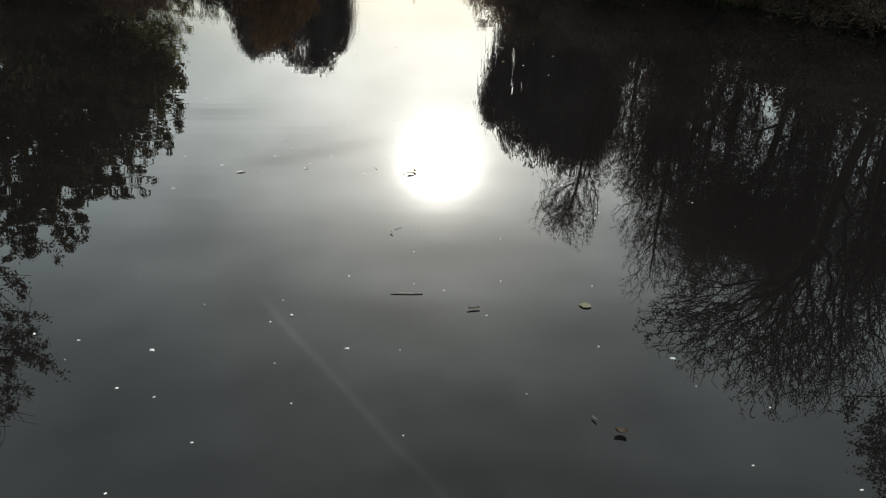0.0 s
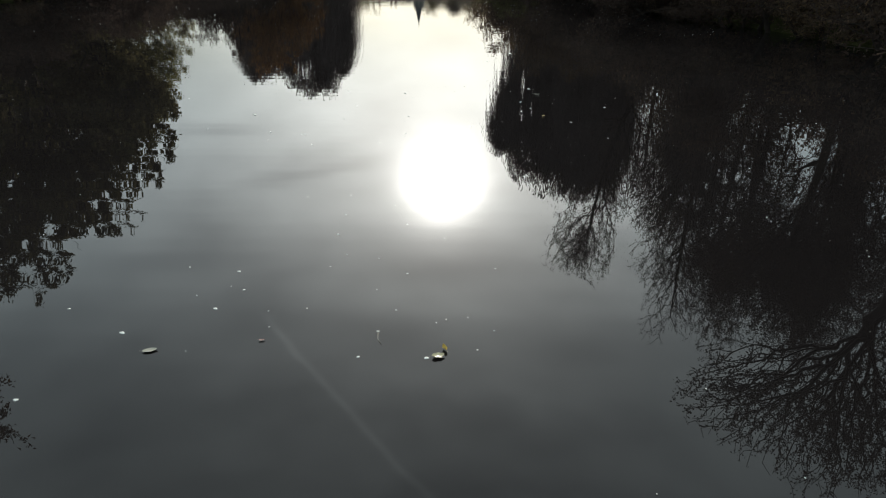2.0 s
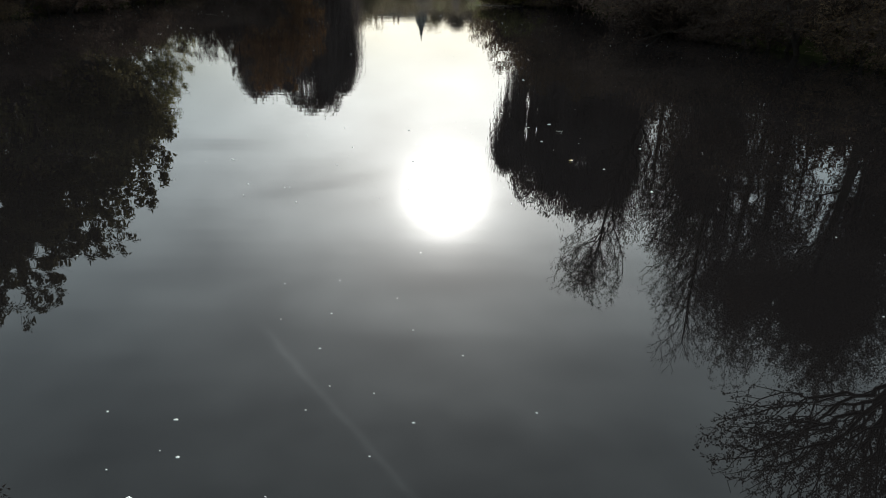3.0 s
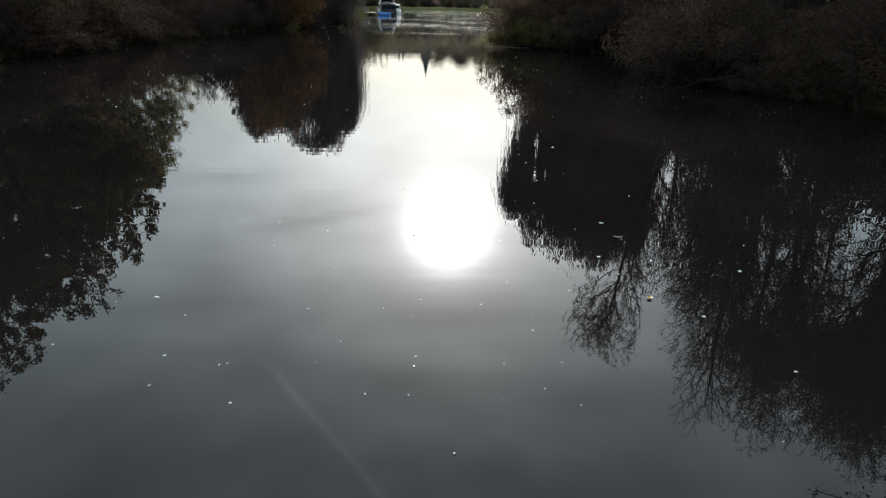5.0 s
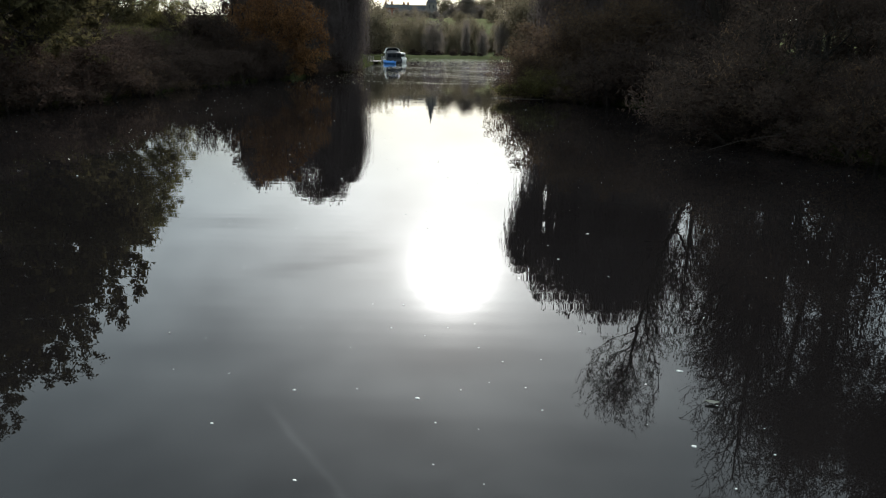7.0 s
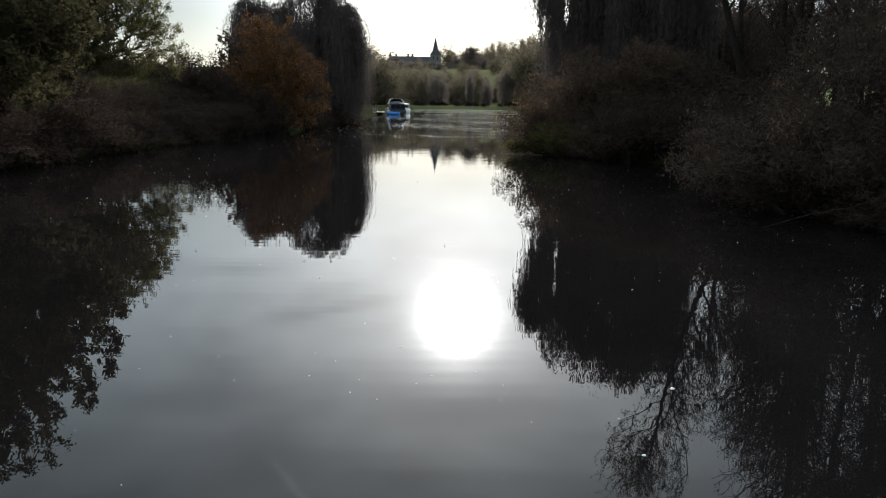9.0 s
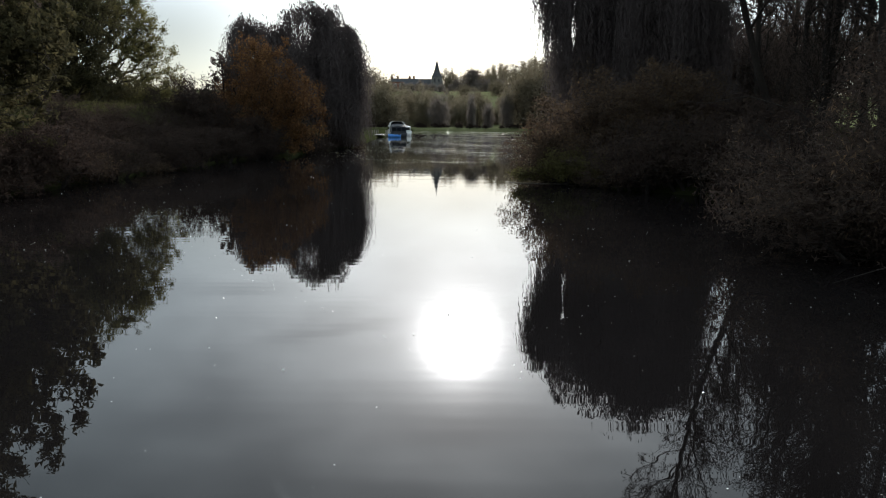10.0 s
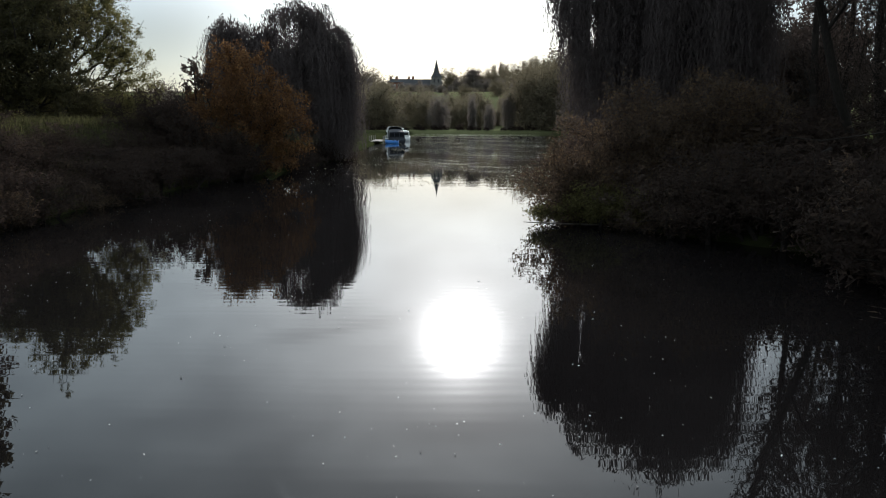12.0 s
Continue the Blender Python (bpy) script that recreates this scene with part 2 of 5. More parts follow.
def ground_mat():
    """Rough dark banks by the river, paler grazed meadow on the far hillside."""
    m, nt, bsdf = material("bank_soil_and_grass")
    fine = noise_tex(nt, 1.5, 6.0, 0.6)
    broad = noise_tex(nt, 0.05, 3.0)
    both = mathnode(nt, "ADD", mathnode(nt, "MULTIPLY", fine, 0.6), mathnode(nt, "MULTIPLY", broad, 0.4))
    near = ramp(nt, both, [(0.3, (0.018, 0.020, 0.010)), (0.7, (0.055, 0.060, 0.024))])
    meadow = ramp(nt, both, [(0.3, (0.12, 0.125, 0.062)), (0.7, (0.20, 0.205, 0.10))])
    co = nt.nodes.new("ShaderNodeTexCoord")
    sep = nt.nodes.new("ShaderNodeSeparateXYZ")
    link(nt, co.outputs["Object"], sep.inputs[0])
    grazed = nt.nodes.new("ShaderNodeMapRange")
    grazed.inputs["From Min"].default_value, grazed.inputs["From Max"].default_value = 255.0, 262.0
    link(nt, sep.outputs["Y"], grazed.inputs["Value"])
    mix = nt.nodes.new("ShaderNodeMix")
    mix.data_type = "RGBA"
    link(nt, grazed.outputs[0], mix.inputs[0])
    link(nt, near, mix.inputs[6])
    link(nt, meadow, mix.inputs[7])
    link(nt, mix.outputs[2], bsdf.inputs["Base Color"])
    bsdf.inputs["Roughness"].default_value, bsdf.inputs["Specular IOR Level"].default_value = 1.0, 0.0
    bump(nt, bsdf, fine, 0.6, 0.06)
    return m


M_GROUND = ground_mat()
M_BARK = plain("bark", (0.018, 0.015, 0.014), (0.048, 0.040, 0.034), 6.0, 0.95, 0.8, 0.03, (3, 3, 0.6), gloss=0.15)
M_WILLOW = leaf_mat("willow_leaves", (0.080, 0.066, 0.066), (0.100, 0.083, 0.081), (0.122, 0.101, 0.095), 0.36)
M_ORANGE = leaf_mat("autumn_leaves", (0.078, 0.041, 0.026), (0.17, 0.092, 0.045), (0.43, 0.24, 0.092), 0.60)
M_YELLOWGREEN = leaf_mat("yellow_green_leaves", (0.065, 0.062, 0.030), (0.15, 0.138, 0.058), (0.32, 0.275, 0.115), 0.62)
M_OLIVE = leaf_mat("olive_leaves", (0.048, 0.044, 0.027), (0.082, 0.073, 0.038), (0.155, 0.128, 0.058), 0.5)
M_DULL = leaf_mat("dull_olive_leaves", (0.066, 0.050, 0.044), (0.094, 0.070, 0.060), (0.126, 0.094, 0.077), 0.38)
M_BRONZE = leaf_mat("bronze_leaves", (0.056, 0.040, 0.033), (0.094, 0.067, 0.048), (0.22, 0.145, 0.072), 0.54, 0.7, 0.06)
M_BRAMBLE = leaf_mat("bramble_leaves", (0.034, 0.025, 0.023), (0.050, 0.037, 0.032), (0.115, 0.080, 0.054), 0.55, 1.0, 0.0)
M_SALLOW = leaf_mat("sallow_leaves", (0.052, 0.038, 0.033), (0.084, 0.060, 0.047), (0.36, 0.23, 0.12), 0.52, 0.6, 0.12, turn=0.66)
M_GRASS = leaf_mat("grass_blades", (0.034, 0.033, 0.017), (0.076, 0.074, 0.034), (0.18, 0.16, 0.075), 0.45)
# distance haze is put into these two base colours, paler than near foliage
M_FARHAZE = leaf_mat("far_hazed_leaves", (0.172, 0.146, 0.104), (0.195, 0.164, 0.112), (0.22, 0.182, 0.124), 0.55)
M_FARDARKHAZE = leaf_mat("far_dark_hazed_leaves", (0.170, 0.145, 0.130), (0.187, 0.160, 0.143), (0.21, 0.177, 0.155), 0.6)
M_STONE = plain("church_stone", (0.11, 0.105, 0.10), (0.20, 0.19, 0.175), 1.2, 0.9, 0.4, 0.05)
M_SLATE = plain("slate", (0.05, 0.052, 0.056), (0.10, 0.10, 0.105), 2.0, 0.95, 0.4, 0.03, gloss=0.1)
M_BRICK = plain("red_brick", (0.16, 0.08, 0.06), (0.26, 0.14, 0.10), 3.0, 1.0, 0.4, 0.03, gloss=0.1)
M_WHITE = plain("white_gelcoat", (0.55, 0.55, 0.53), (0.72, 0.72, 0.70), 1.5, 0.75, 0.05, 0.004, gloss=0.3)
M_BLUE = plain("blue_hull_paint", (0.03, 0.18, 0.55), (0.08, 0.30, 0.75), 1.5, 0.35, 0.05, 0.004)
M_CANVAS = plain("dark_canvas", (0.015, 0.017, 0.022), (0.040, 0.042, 0.050), 5.0, 0.8, 0.3, 0.01)
M_GLASS = plain("tinted_window", (0.010, 0.012, 0.014), (0.018, 0.02, 0.024), 2.0, 0.05, 0.0, 0.001)
M_PLANK = plain("weathered_planks", (0.14, 0.12, 0.10), (0.34, 0.31, 0.27), 4.0, 0.85, 0.5, 0.01, (6, 0.6, 1))
M_FOAM = plain("pale_fleck", (0.62, 0.62, 0.58), (0.86, 0.86, 0.82), 40.0, 0.5, 0.3, 0.002)
M_WETLEAF = plain("wet_drifting_leaf", (0.24, 0.21, 0.11), (0.60, 0.54, 0.36), 9.0, 0.30, 0.3, 0.002)
M_LEAFYEL = plain("fallen_yellow_leaf", (0.30, 0.20, 0.03), (0.52, 0.38, 0.08), 30.0, 0.45, 0.3, 0.002)
M_LEAFBRN = plain("fallen_brown_leaf", (0.06, 0.035, 0.02), (0.17, 0.10, 0.06), 30.0, 0.4, 0.3, 0.002)
M_WOOD = plain("wet_stick", (0.10, 0.08, 0.06), (0.30, 0.27, 0.22), 30.0, 0.5, 0.4, 0.002, (1, 1, 1))

# ---- small tools ----


def np_mesh(name, verts, faces, mat, smooth=False):
    """A mesh from arrays; faces: (n, k) indices, all of one k, or a list of such arrays."""
    groups = faces if isinstance(faces, list) else [faces]
    groups = [g for g in groups if len(g)]
    me = bpy.data.meshes.new(name)
    me.vertices.add(len(verts))
    me.vertices.foreach_set("co", np.ascontiguousarray(verts, np.float32).ravel())
    loops = np.concatenate([g.ravel() for g in groups]).astype(np.int32)
    sizes = np.concatenate([np.full(len(g), g.shape[1]) for g in groups])
    me.loops.add(len(loops))
    me.loops.foreach_set("vertex_index", loops)
    me.polygons.add(len(sizes))
    me.polygons.foreach_set("loop_start", (np.cumsum(sizes) - sizes).astype(np.int32))
    me.update(calc_edges=True)
    if smooth:
        me.polygons.foreach_set("use_smooth", np.ones(len(sizes), bool))
    me.materials.append(mat)
    return me


def part_np(name, verts, faces, mat, parent, label="", smooth=False):
    ob = new(name, np_mesh(name, verts, faces, mat, smooth))
    ob.parent = parent
    if label:
        ob["label"] = label
    return ob


def part(name, bm, mat, parent, label="", smooth=False):
    me = bpy.data.meshes.new(name)
    bm.normal_update()
    bm.to_mesh(me)
    bm.free()
    me.materials.append(mat)
    if smooth:
        for p in me.polygons:
            p.use_smooth = True
    ob = new(name, me)
    ob.parent = parent
    if label:
        ob["label"] = label
    return ob


def box(bm, x0, y0, z0, x1, y1, z1, bevel=0.0):
    r = bmesh.ops.create_cube(bm, size=1.0, matrix=Matrix.Translation(((x0 + x1) / 2, (y0 + y1) / 2, (z0 + z1) / 2)) @ Matrix.Diagonal((x1 - x0, y1 - y0, z1 - z0, 1)))
    if bevel:
        edges = list({e for v in r["verts"] for e in v.link_edges})
        bmesh.ops.bevel(bm, geom=edges, offset=bevel, segments=2, affect="EDGES", profile=0.5)


def box_part(name, dims, mat, parent, label="", bevel=0.0):
    bm = bmesh.new()
    box(bm, *dims, bevel)
    return part(name, bm, mat, parent, label)


# ---- the lie of the land ----
L_Y = [-400, 0, 25, 42, 55, 65, 74, 85, 98, 112, 140, 170, 262]
L_X = [-26, -20, -19.5, -18.5, -18, -17.5, -15.0, -14, -12.5, -13.5, -14.5, -14, -13]
R_Y = [-400, 0, 14, 22, 28, 34, 38, 44, 48, 52, 58, 66, 90, 130, 180, 262]
R_X = [22, 13, 11, 10, 8.5, 7.2, 9.2, 9.2, 5.5, 3.5, 5.5, 7, 12, 24, 45, 90]
FAR_Y = 258.0


def smooth01(v):
    v = np.clip(v, 0, 1)
    return v * v * (3 - 2 * v)


def wob(x, y, s, seed):
    return (np.sin(x * s + seed) * np.cos(y * s * 1.3 + seed * 2.1) + 0.6 * np.sin(x * s * 2.3 + y * s * 1.7 + seed * 3.3)) / 1.6


def height(x, y):
    """The ground's height over the water."""
    x, y = np.asarray(x, float), np.asarray(y, float)
    left = np.interp(y, L_Y, L_X) - x + 0.5 * wob(x, y, 0.35, 1.0)
    right = x - np.interp(y, R_Y, R_X) + 0.5 * wob(x, y, 0.4, 2.0)
    far = (y - FAR_Y) + 1.5 * wob(x, y, 0.06, 3.0)
    zl = -1.3 + 1.9 * smooth01((left + 1.5) / 3.0) + 2.9 * smooth01((left - 1.0) / 8.5) * smooth01((150 - y) / 60)
    zr = -1.3 + 1.9 * smooth01((right + 1.5) / 3.0) + 1.6 * smooth01((right - 2) / 12)
    hill = 19.0 * smooth01((y - 285) / 130) * smooth01((y - 250) / 40) + 4 * smooth01((y - 420) / 400)
    zf = -1.3 + 2.3 * smooth01((far + 2) / 5.0) + hill
    z = np.maximum(np.maximum(zl, zr), zf)
    return z + np.where(z > 0.2, 0.12 * wob(x, y, 0.9, 4.0), 0.0)


def axis(marks):
    out = []
    for a, b, step in marks:
        out.append(np.arange(a, b, step))
    return np.concatenate(out)


gx = axis([(-3000, -400, 200), (-400, -100, 20), (-100, -45, 4), (-45, 35, 1.0), (35, 120, 4), (120, 400, 20), (400, 3001, 200)])
gy = axis([(-1500, -200, 100), (-200, -20, 10), (-20, 105, 0.9), (105, 250, 4), (250, 320, 2), (320, 520, 6), (520, 1000, 30), (1000, 4801, 200)])
X, Y = np.meshgrid(gx, gy)
GV = np.stack([X, Y, height(X, Y)], -1).reshape(-1, 3)
nx, ny = len(gx), len(gy)
ii = (np.arange(ny - 1)[:, None] * nx + np.arange(nx - 1)[None, :]).ravel()
GF = np.stack([ii, ii + 1, ii + nx + 1, ii + nx], 1)
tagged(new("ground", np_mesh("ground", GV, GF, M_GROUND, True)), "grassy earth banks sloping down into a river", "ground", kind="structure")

# the river's surface
wb = bmesh.new()
bmesh.ops.create_grid(wb, x_segments=12, y_segments=24, size=1.0, matrix=Matrix.Translation((20, 30, 0)) @ Matrix.Diagonal((130, 260, 1, 1)))
water = part("water", wb, M_WATER, None)
tagged(water, "still dark river water mirroring sky and trees", "river", kind="structure")

# ---- growing things ----


def in_blobs(rng, blobs, n, shell=0.45):
    """Points inside a set of ellipsoids (x, y, z, rx, ry, rz), more of them towards the outside."""
    b = np.array(blobs, float)
    vol = b[:, 3] * b[:, 4] * b[:, 5]
    which = rng.choice(len(b), n, p=vol / vol.sum())
    d = rng.normal(size=(n, 3))
    d /= np.linalg.norm(d, axis=1)[:, None]
    r = rng.random(n) ** shell
    # uneven outline: lobes and hollows
    p = rng.uniform(0, 6.3, 4)
    r = r * (0.90 + 0.17 * np.sin(4.1 * d[:, 0] + 2.0 * d[:, 2] + p[0] + which) + 0.13 * np.sin(6.3 * d[:, 2] + 2.4 * d[:, 1] + p[1] + 2 * which) + 0.08 * np.sin(9.0 * d[:, 0] + 7.0 * d[:, 2] + p[2]))
    return b[which, :3] + d * r[:, None] * b[which, 3:6]


def grow(rng, stems, points, bias=0.35):
    """Joins points to the stems, each to the node that is near and has a short way to the root. Returns nodes, parents."""
    nodes, parents, way = [], [], []
    for stem in stems:
        for k, p in enumerate(stem):
            parents.append(len(nodes) - 1 if k else -1)
            way.append(way[-1] + np.linalg.norm(np.subtract(p, nodes[-1])) if k else 0.0)
            nodes.append(np.array(p, float))
    m = len(nodes)
    n = m + len(points)
    P = np.zeros((n, 3))
    P[:m] = nodes
    W = np.zeros(n)
    W[:m] = way
    par = np.full(n, -1)
    par[:m] = parents
    todo = np.array(points, float)
    best = np.full(len(todo), 1e9)
    who = np.zeros(len(todo), int)
    firsts = [i for i in range(m) if par[i] >= 0 or m == 1]

    def offer(i):
        d = np.linalg.norm(todo - P[i], axis=1) + 0.9 * np.maximum(P[i, 2] - todo[:, 2], 0)
        c = d + bias * W[i]
        hit = c < best
        best[hit], who[hit] = c[hit], i
    for i in firsts:
        offer(i)
    alive = np.ones(len(todo), bool)
    for k in range(len(todo)):
        j = int(np.argmin(np.where(alive, best, 1e18)))
        alive[j] = False
        i = m + k
        P[i], par[i] = todo[j], who[j]
        W[i] = W[who[j]] + np.linalg.norm(P[i] - P[who[j]])
        offer(i)
    return P, par


def girth(par, r_tip, r_base, power=0.5):
    n = len(par)
    load = np.zeros(n)
    kids = np.zeros(n, int)
    for i in range(n):
        if par[i] >= 0:
            kids[par[i]] += 1
    load[kids == 0] = 1.0
    order = np.zeros(n, int)
    for i in range(n):                       # parents always come before their children
        order[i] = i
    for i in order[::-1]:
        if par[i] >= 0:
            load[par[i]] += load[i]
    r = r_tip * np.maximum(load, 1) ** power
    top = r.max()
    if top > 0:
        r = r_tip + (r - r_tip) * (r_base - r_tip) / max(top - r_tip, 1e-6)
    return r, kids


def tubes(P, par, r):
    """Tapered limbs, one for each joint, with as many sides as they need."""
    verts, groups, base = [], [], 0
    idx = np.where(par >= 0)[0]
    for k, lo, hi in ((8, 0.12, 99), (5, 0.035, 0.12), (3, 0, 0.035)):
        e = idx[(r[idx] >= lo) & (r[idx] < hi)]
        if not len(e):
            continue
        a, b = P[par[e]], P[e]
        d = b - a
        ln = np.linalg.norm(d, axis=1)[:, None] + 1e-9
        d = d / ln
        side = np.cross(d, np.where(np.abs(d[:, 2:3]) > 0.9, [[1.0, 0, 0]], [[0, 0, 1.0]]))
        side /= np.linalg.norm(side, axis=1)[:, None]
        up = np.cross(d, side)
        ra = np.minimum(r[par[e]], r[e] * 1.35)[:, None]
        rb = r[e][:, None]
        a2, b2 = a - d * ra * 0.3, b + d * rb * 0.2
        rings = []
        for c, rad in ((a2, ra), (b2, rb)):
            for s in range(k):
                w = 2 * math.pi * s / k
                rings.append(c + rad * (math.cos(w) * side + math.sin(w) * up))
        v = np.stack(rings, 1)                     # edge, 2k, 3
        n = len(e)
        verts.append(v.reshape(-1, 3))
        off = base + np.arange(n)[:, None] * 2 * k
        groups.append(np.concatenate([off + np.array([[s, (s + 1) % k, k + (s + 1) % k, k + s]]) for s in range(k)]))
        base += n * 2 * k
    return np.concatenate(verts), groups


def along_twigs(rng, P, par, sel, n_each):
    """Places for leaves along the twigs that end in the chosen nodes."""
    i = np.repeat(sel, n_each)
    u = rng.uniform(0.05, 1.12, len(i))[:, None]
    a = P[np.maximum(par[i], 0)]
    d = P[i] - a
    far = np.maximum(np.linalg.norm(d, axis=1)[:, None] / 1.6, 1.0)     # long twigs bear leaves on their outer part
    return P[i] - d / far * (1.0 - u)


def leaves(rng, at, n_each, spread, size, slim=0.55, hang=0.0):
    """Small pointed leaves, n_each round every place."""
    c = np.repeat(at, n_each, 0)
    n = len(c)
    c = c + rng.normal(size=(n, 3)) * spread
    along = rng.normal(size=(n, 3))
    along[:, 2] -= hang
    along /= np.linalg.norm(along, axis=1)[:, None]
    other = np.cross(along, rng.normal(size=(n, 3)))
    other /= np.linalg.norm(other, axis=1)[:, None] + 1e-9
    s = (size * rng.uniform(0.6, 1.35, n))[:, None]
    a = along * s * 0.5
    b = other * s * 0.5 * slim
    if size < 0.09:
        v = np.stack([c - a, c - 0.1 * a + b, c + a, c - 0.1 * a - b], 1)
    else:                                    # far crowns: three corners will do
        v = np.stack([c - 0.9 * a + 0.9 * b, c - 0.5 * a - 1.1 * b, c + 1.1 * a], 1)
    v = v[v[:, :, 2].min(1) > 0.03]
    return v.reshape(-1, 3), np.arange(v.shape[0] * v.shape[1]).reshape(-1, v.shape[1])


def stem_line(rng, base, top, bend=0.3, steps=7):
    b, t = np.array(base, float), np.array(top, float)
    out = []
    w = rng.normal(size=3) * bend
    for i in range(steps + 1):
        u = i / steps
        out.append(b + (t - b) * u + w * math.sin(u * math.pi) + rng.normal(size=3) * 0.05 * bend * (0 < i))
    return out


def foot(x, y, sink=0.25, land=height):
    return (x, y, float(land(x, y)) - sink)


def tree(name, seed, feet, blobs, n, r_base, leaf, mat, label, category="tree", group="", r_tip=0.008, bias=0.35, shell=0.45, bark=None, top_frac=0.75, bare=0.0, power=0.5, land=height, clump=None, hole=None):
    """A tree or shrub. feet: (x, y, lean to x, lean to y, stem height); leaf: (each, spread, size, slim, hang)."""
    rng = np.random.default_rng(seed)
    stems = []
    for x, y, lx, ly, h in feet:
        b = foot(x, y, 0.25, land)
        stems.append(stem_line(rng, b, (x + lx, y + ly, b[2] + h), 0.04 * h))
    pts = in_blobs(rng, blobs, n, shell)
    pts = pts[pts[:, 2] > land(pts[:, 0], pts[:, 1]).clip(0.12) + 0.1]
    P, par = grow(rng, stems, pts, bias)
    r, kids = girth(par, r_tip, r_base, power)
    root = new(name)
    origin = np.array(foot(feet[0][0], feet[0][1], 0.0, land))
    root.location = origin
    tagged(root, label, category, group)
    v, f = tubes(P, par, r)
    part_np("trunk", v - origin, f, bark or M_BARK, root, "", True)
    each, spread, size, slim, hang = leaf
    pick = np.where((r < r_tip * 4.5) & (np.arange(len(P)) >= sum(len(s) for s in stems)))[0]
    if bare:
        pick = pick[rng.random(len(pick)) > bare]
    if clump is not None:                    # foliage in clumps, with gaps between them
        q = P[pick] * 1.0 + seed
        field = np.sin(q[:, 0] * 1.9 + 0.7 * np.sin(q[:, 2] * 1.3)) + np.sin(q[:, 1] * 1.7 + 2.0) + np.sin(q[:, 2] * 1.6 + 0.8 * np.sin(q[:, 0] * 1.1))
        pick = pick[field / 3 + rng.normal(size=len(pick)) * 0.10 > clump]
    if each and len(pick):
        lv, lf = leaves(rng, along_twigs(rng, P, par, pick, each), 1, spread * 0.6, size, slim, hang)
        if hole:                             # an opening through the leaves: centre and half sizes
            k = lf.shape[1]
            tri = lv.reshape(-1, k, 3)
            tri = tri[(((tri.mean(1) - np.array(hole[:3])) / np.array(hole[3:])) ** 2).sum(1) > 1]
            lv = tri.reshape(-1, 3)
            lf = np.arange(len(lv)).reshape(-1, k)
        part_np("crown", lv - origin, lf, mat, root)
    return root


def willow(name, seed, feet, blobs, n, r_base, strands, low, reach, mat, label, leaf_len=0.36, leaf_wide=0.09, step=0.26, group="", gaps=(), short=None):
    """A weeping willow: limbs, and long leafy strands that hang from them."""
    rng = np.random.default_rng(seed)
    stems = []
    for x, y, lx, ly, h in feet:
        b = foot(x, y)
        stems.append(stem_line(rng, b, (x + lx, y + ly, b[2] + h), 0.04 * h))
    pts = in_blobs(rng, blobs, n, 0.4)
    P, par = grow(rng, stems, pts, 0.3)
    r, kids = girth(par, 0.012, r_base)
    root = new(name)
    origin = np.array(foot(feet[0][0], feet[0][1], 0.0))
    root.location = origin
    tagged(root, label, "tree", group)
    v, f = tubes(P, par, r)
    part_np("trunk", v - origin, f, M_BARK, root, "", True)
    # strands; gaps: (x, half width, lowest, highest) where the curtain parts
    m = sum(len(s) for s in stems)
    chosen = rng.integers(m, len(P), strands)
    few = rng.integers(m, len(P), max(20, (len(P) - m) // 4))      # most strands hang in curtains
    chosen = np.where(rng.random(strands) < 0.62, few[rng.integers(0, len(few), strands)], chosen)
    if short:
        limb = m + np.where(P[m:, 0] < short[0] + 0.4)[0]
        chosen[:short[2]] = limb[rng.integers(0, len(limb), short[2])]
    start = P[chosen] + rng.normal(size=(strands, 3)) * np.array([0.22, 0.35, 0.2])
    mid = P[m:].mean(0)
    out = start - mid
    out[:, 2] = 0
    out = out / (np.linalg.norm(out, axis=1)[:, None] + 1e-6) + rng.normal(size=(strands, 3)) * 0.5
    out[:, 2] = 0
    g = np.maximum(height(start[:, 0], start[:, 1]), 0.0) + low[0] + (low[1] - low[0]) * rng.random(strands) ** 1.6
    length = np.clip(start[:, 2] - g, 0.6, None) * np.clip(rng.normal(0.88, 0.28, strands), 0.15, 1.0)
    length = np.minimum(length, rng.uniform(reach[0], reach[1], strands))
    if short:                                # the outer limb's strands stop high over the water
        outer = np.clip((short[0] - start[:, 0]) / 1.5, 0, 1)
        length = np.where(outer > 0, np.minimum(length, np.maximum(start[:, 2] - short[1] - 6.0 * outer ** 1.3 - rng.uniform(0, 1.5, strands), 0.6)), length)
    count = (length / step).astype(int) + 2
    which = np.repeat(np.arange(strands), count)
    k = np.concatenate([np.arange(c) for c in count])
    s = k * step
    bow = 0.9 * (1 - np.exp(-s / 0.9))[:, None]
    c = start[which] + out[which] * bow
    c[:, 2] += 0.25 * np.exp(-((s - 0.5) / 0.5) ** 2) - s
    c += rng.normal(size=c.shape) * 0.05
    along = np.stack([rng.normal(size=len(c)) * 0.25, rng.normal(size=len(c)) * 0.25, -np.ones(len(c))], 1)
    other = np.cross(along, rng.normal(size=c.shape))
    other /= np.linalg.norm(other, axis=1)[:, None] + 1e-9
    ls = (leaf_len * rng.uniform(0.7, 1.3, len(c)))[:, None]
    a, b = along * ls * 0.55, other * leaf_wide * 0.5
    lv = np.stack([c - a + b, c - 0.8 * a - b, c + a], 1)
    lv = lv[lv[:, :, 2].min(1) > 0.05].reshape(-1, 3)
    tri = lv.reshape(-1, 3, 3)
    inner = mid + (P[m:] - mid) * 0.93
    fv, _ = leaves(rng, inner, 26, 0.45, 0.44, 0.26, 3.0)
    tri = np.concatenate([tri, fv.reshape(-1, 3, 3)])
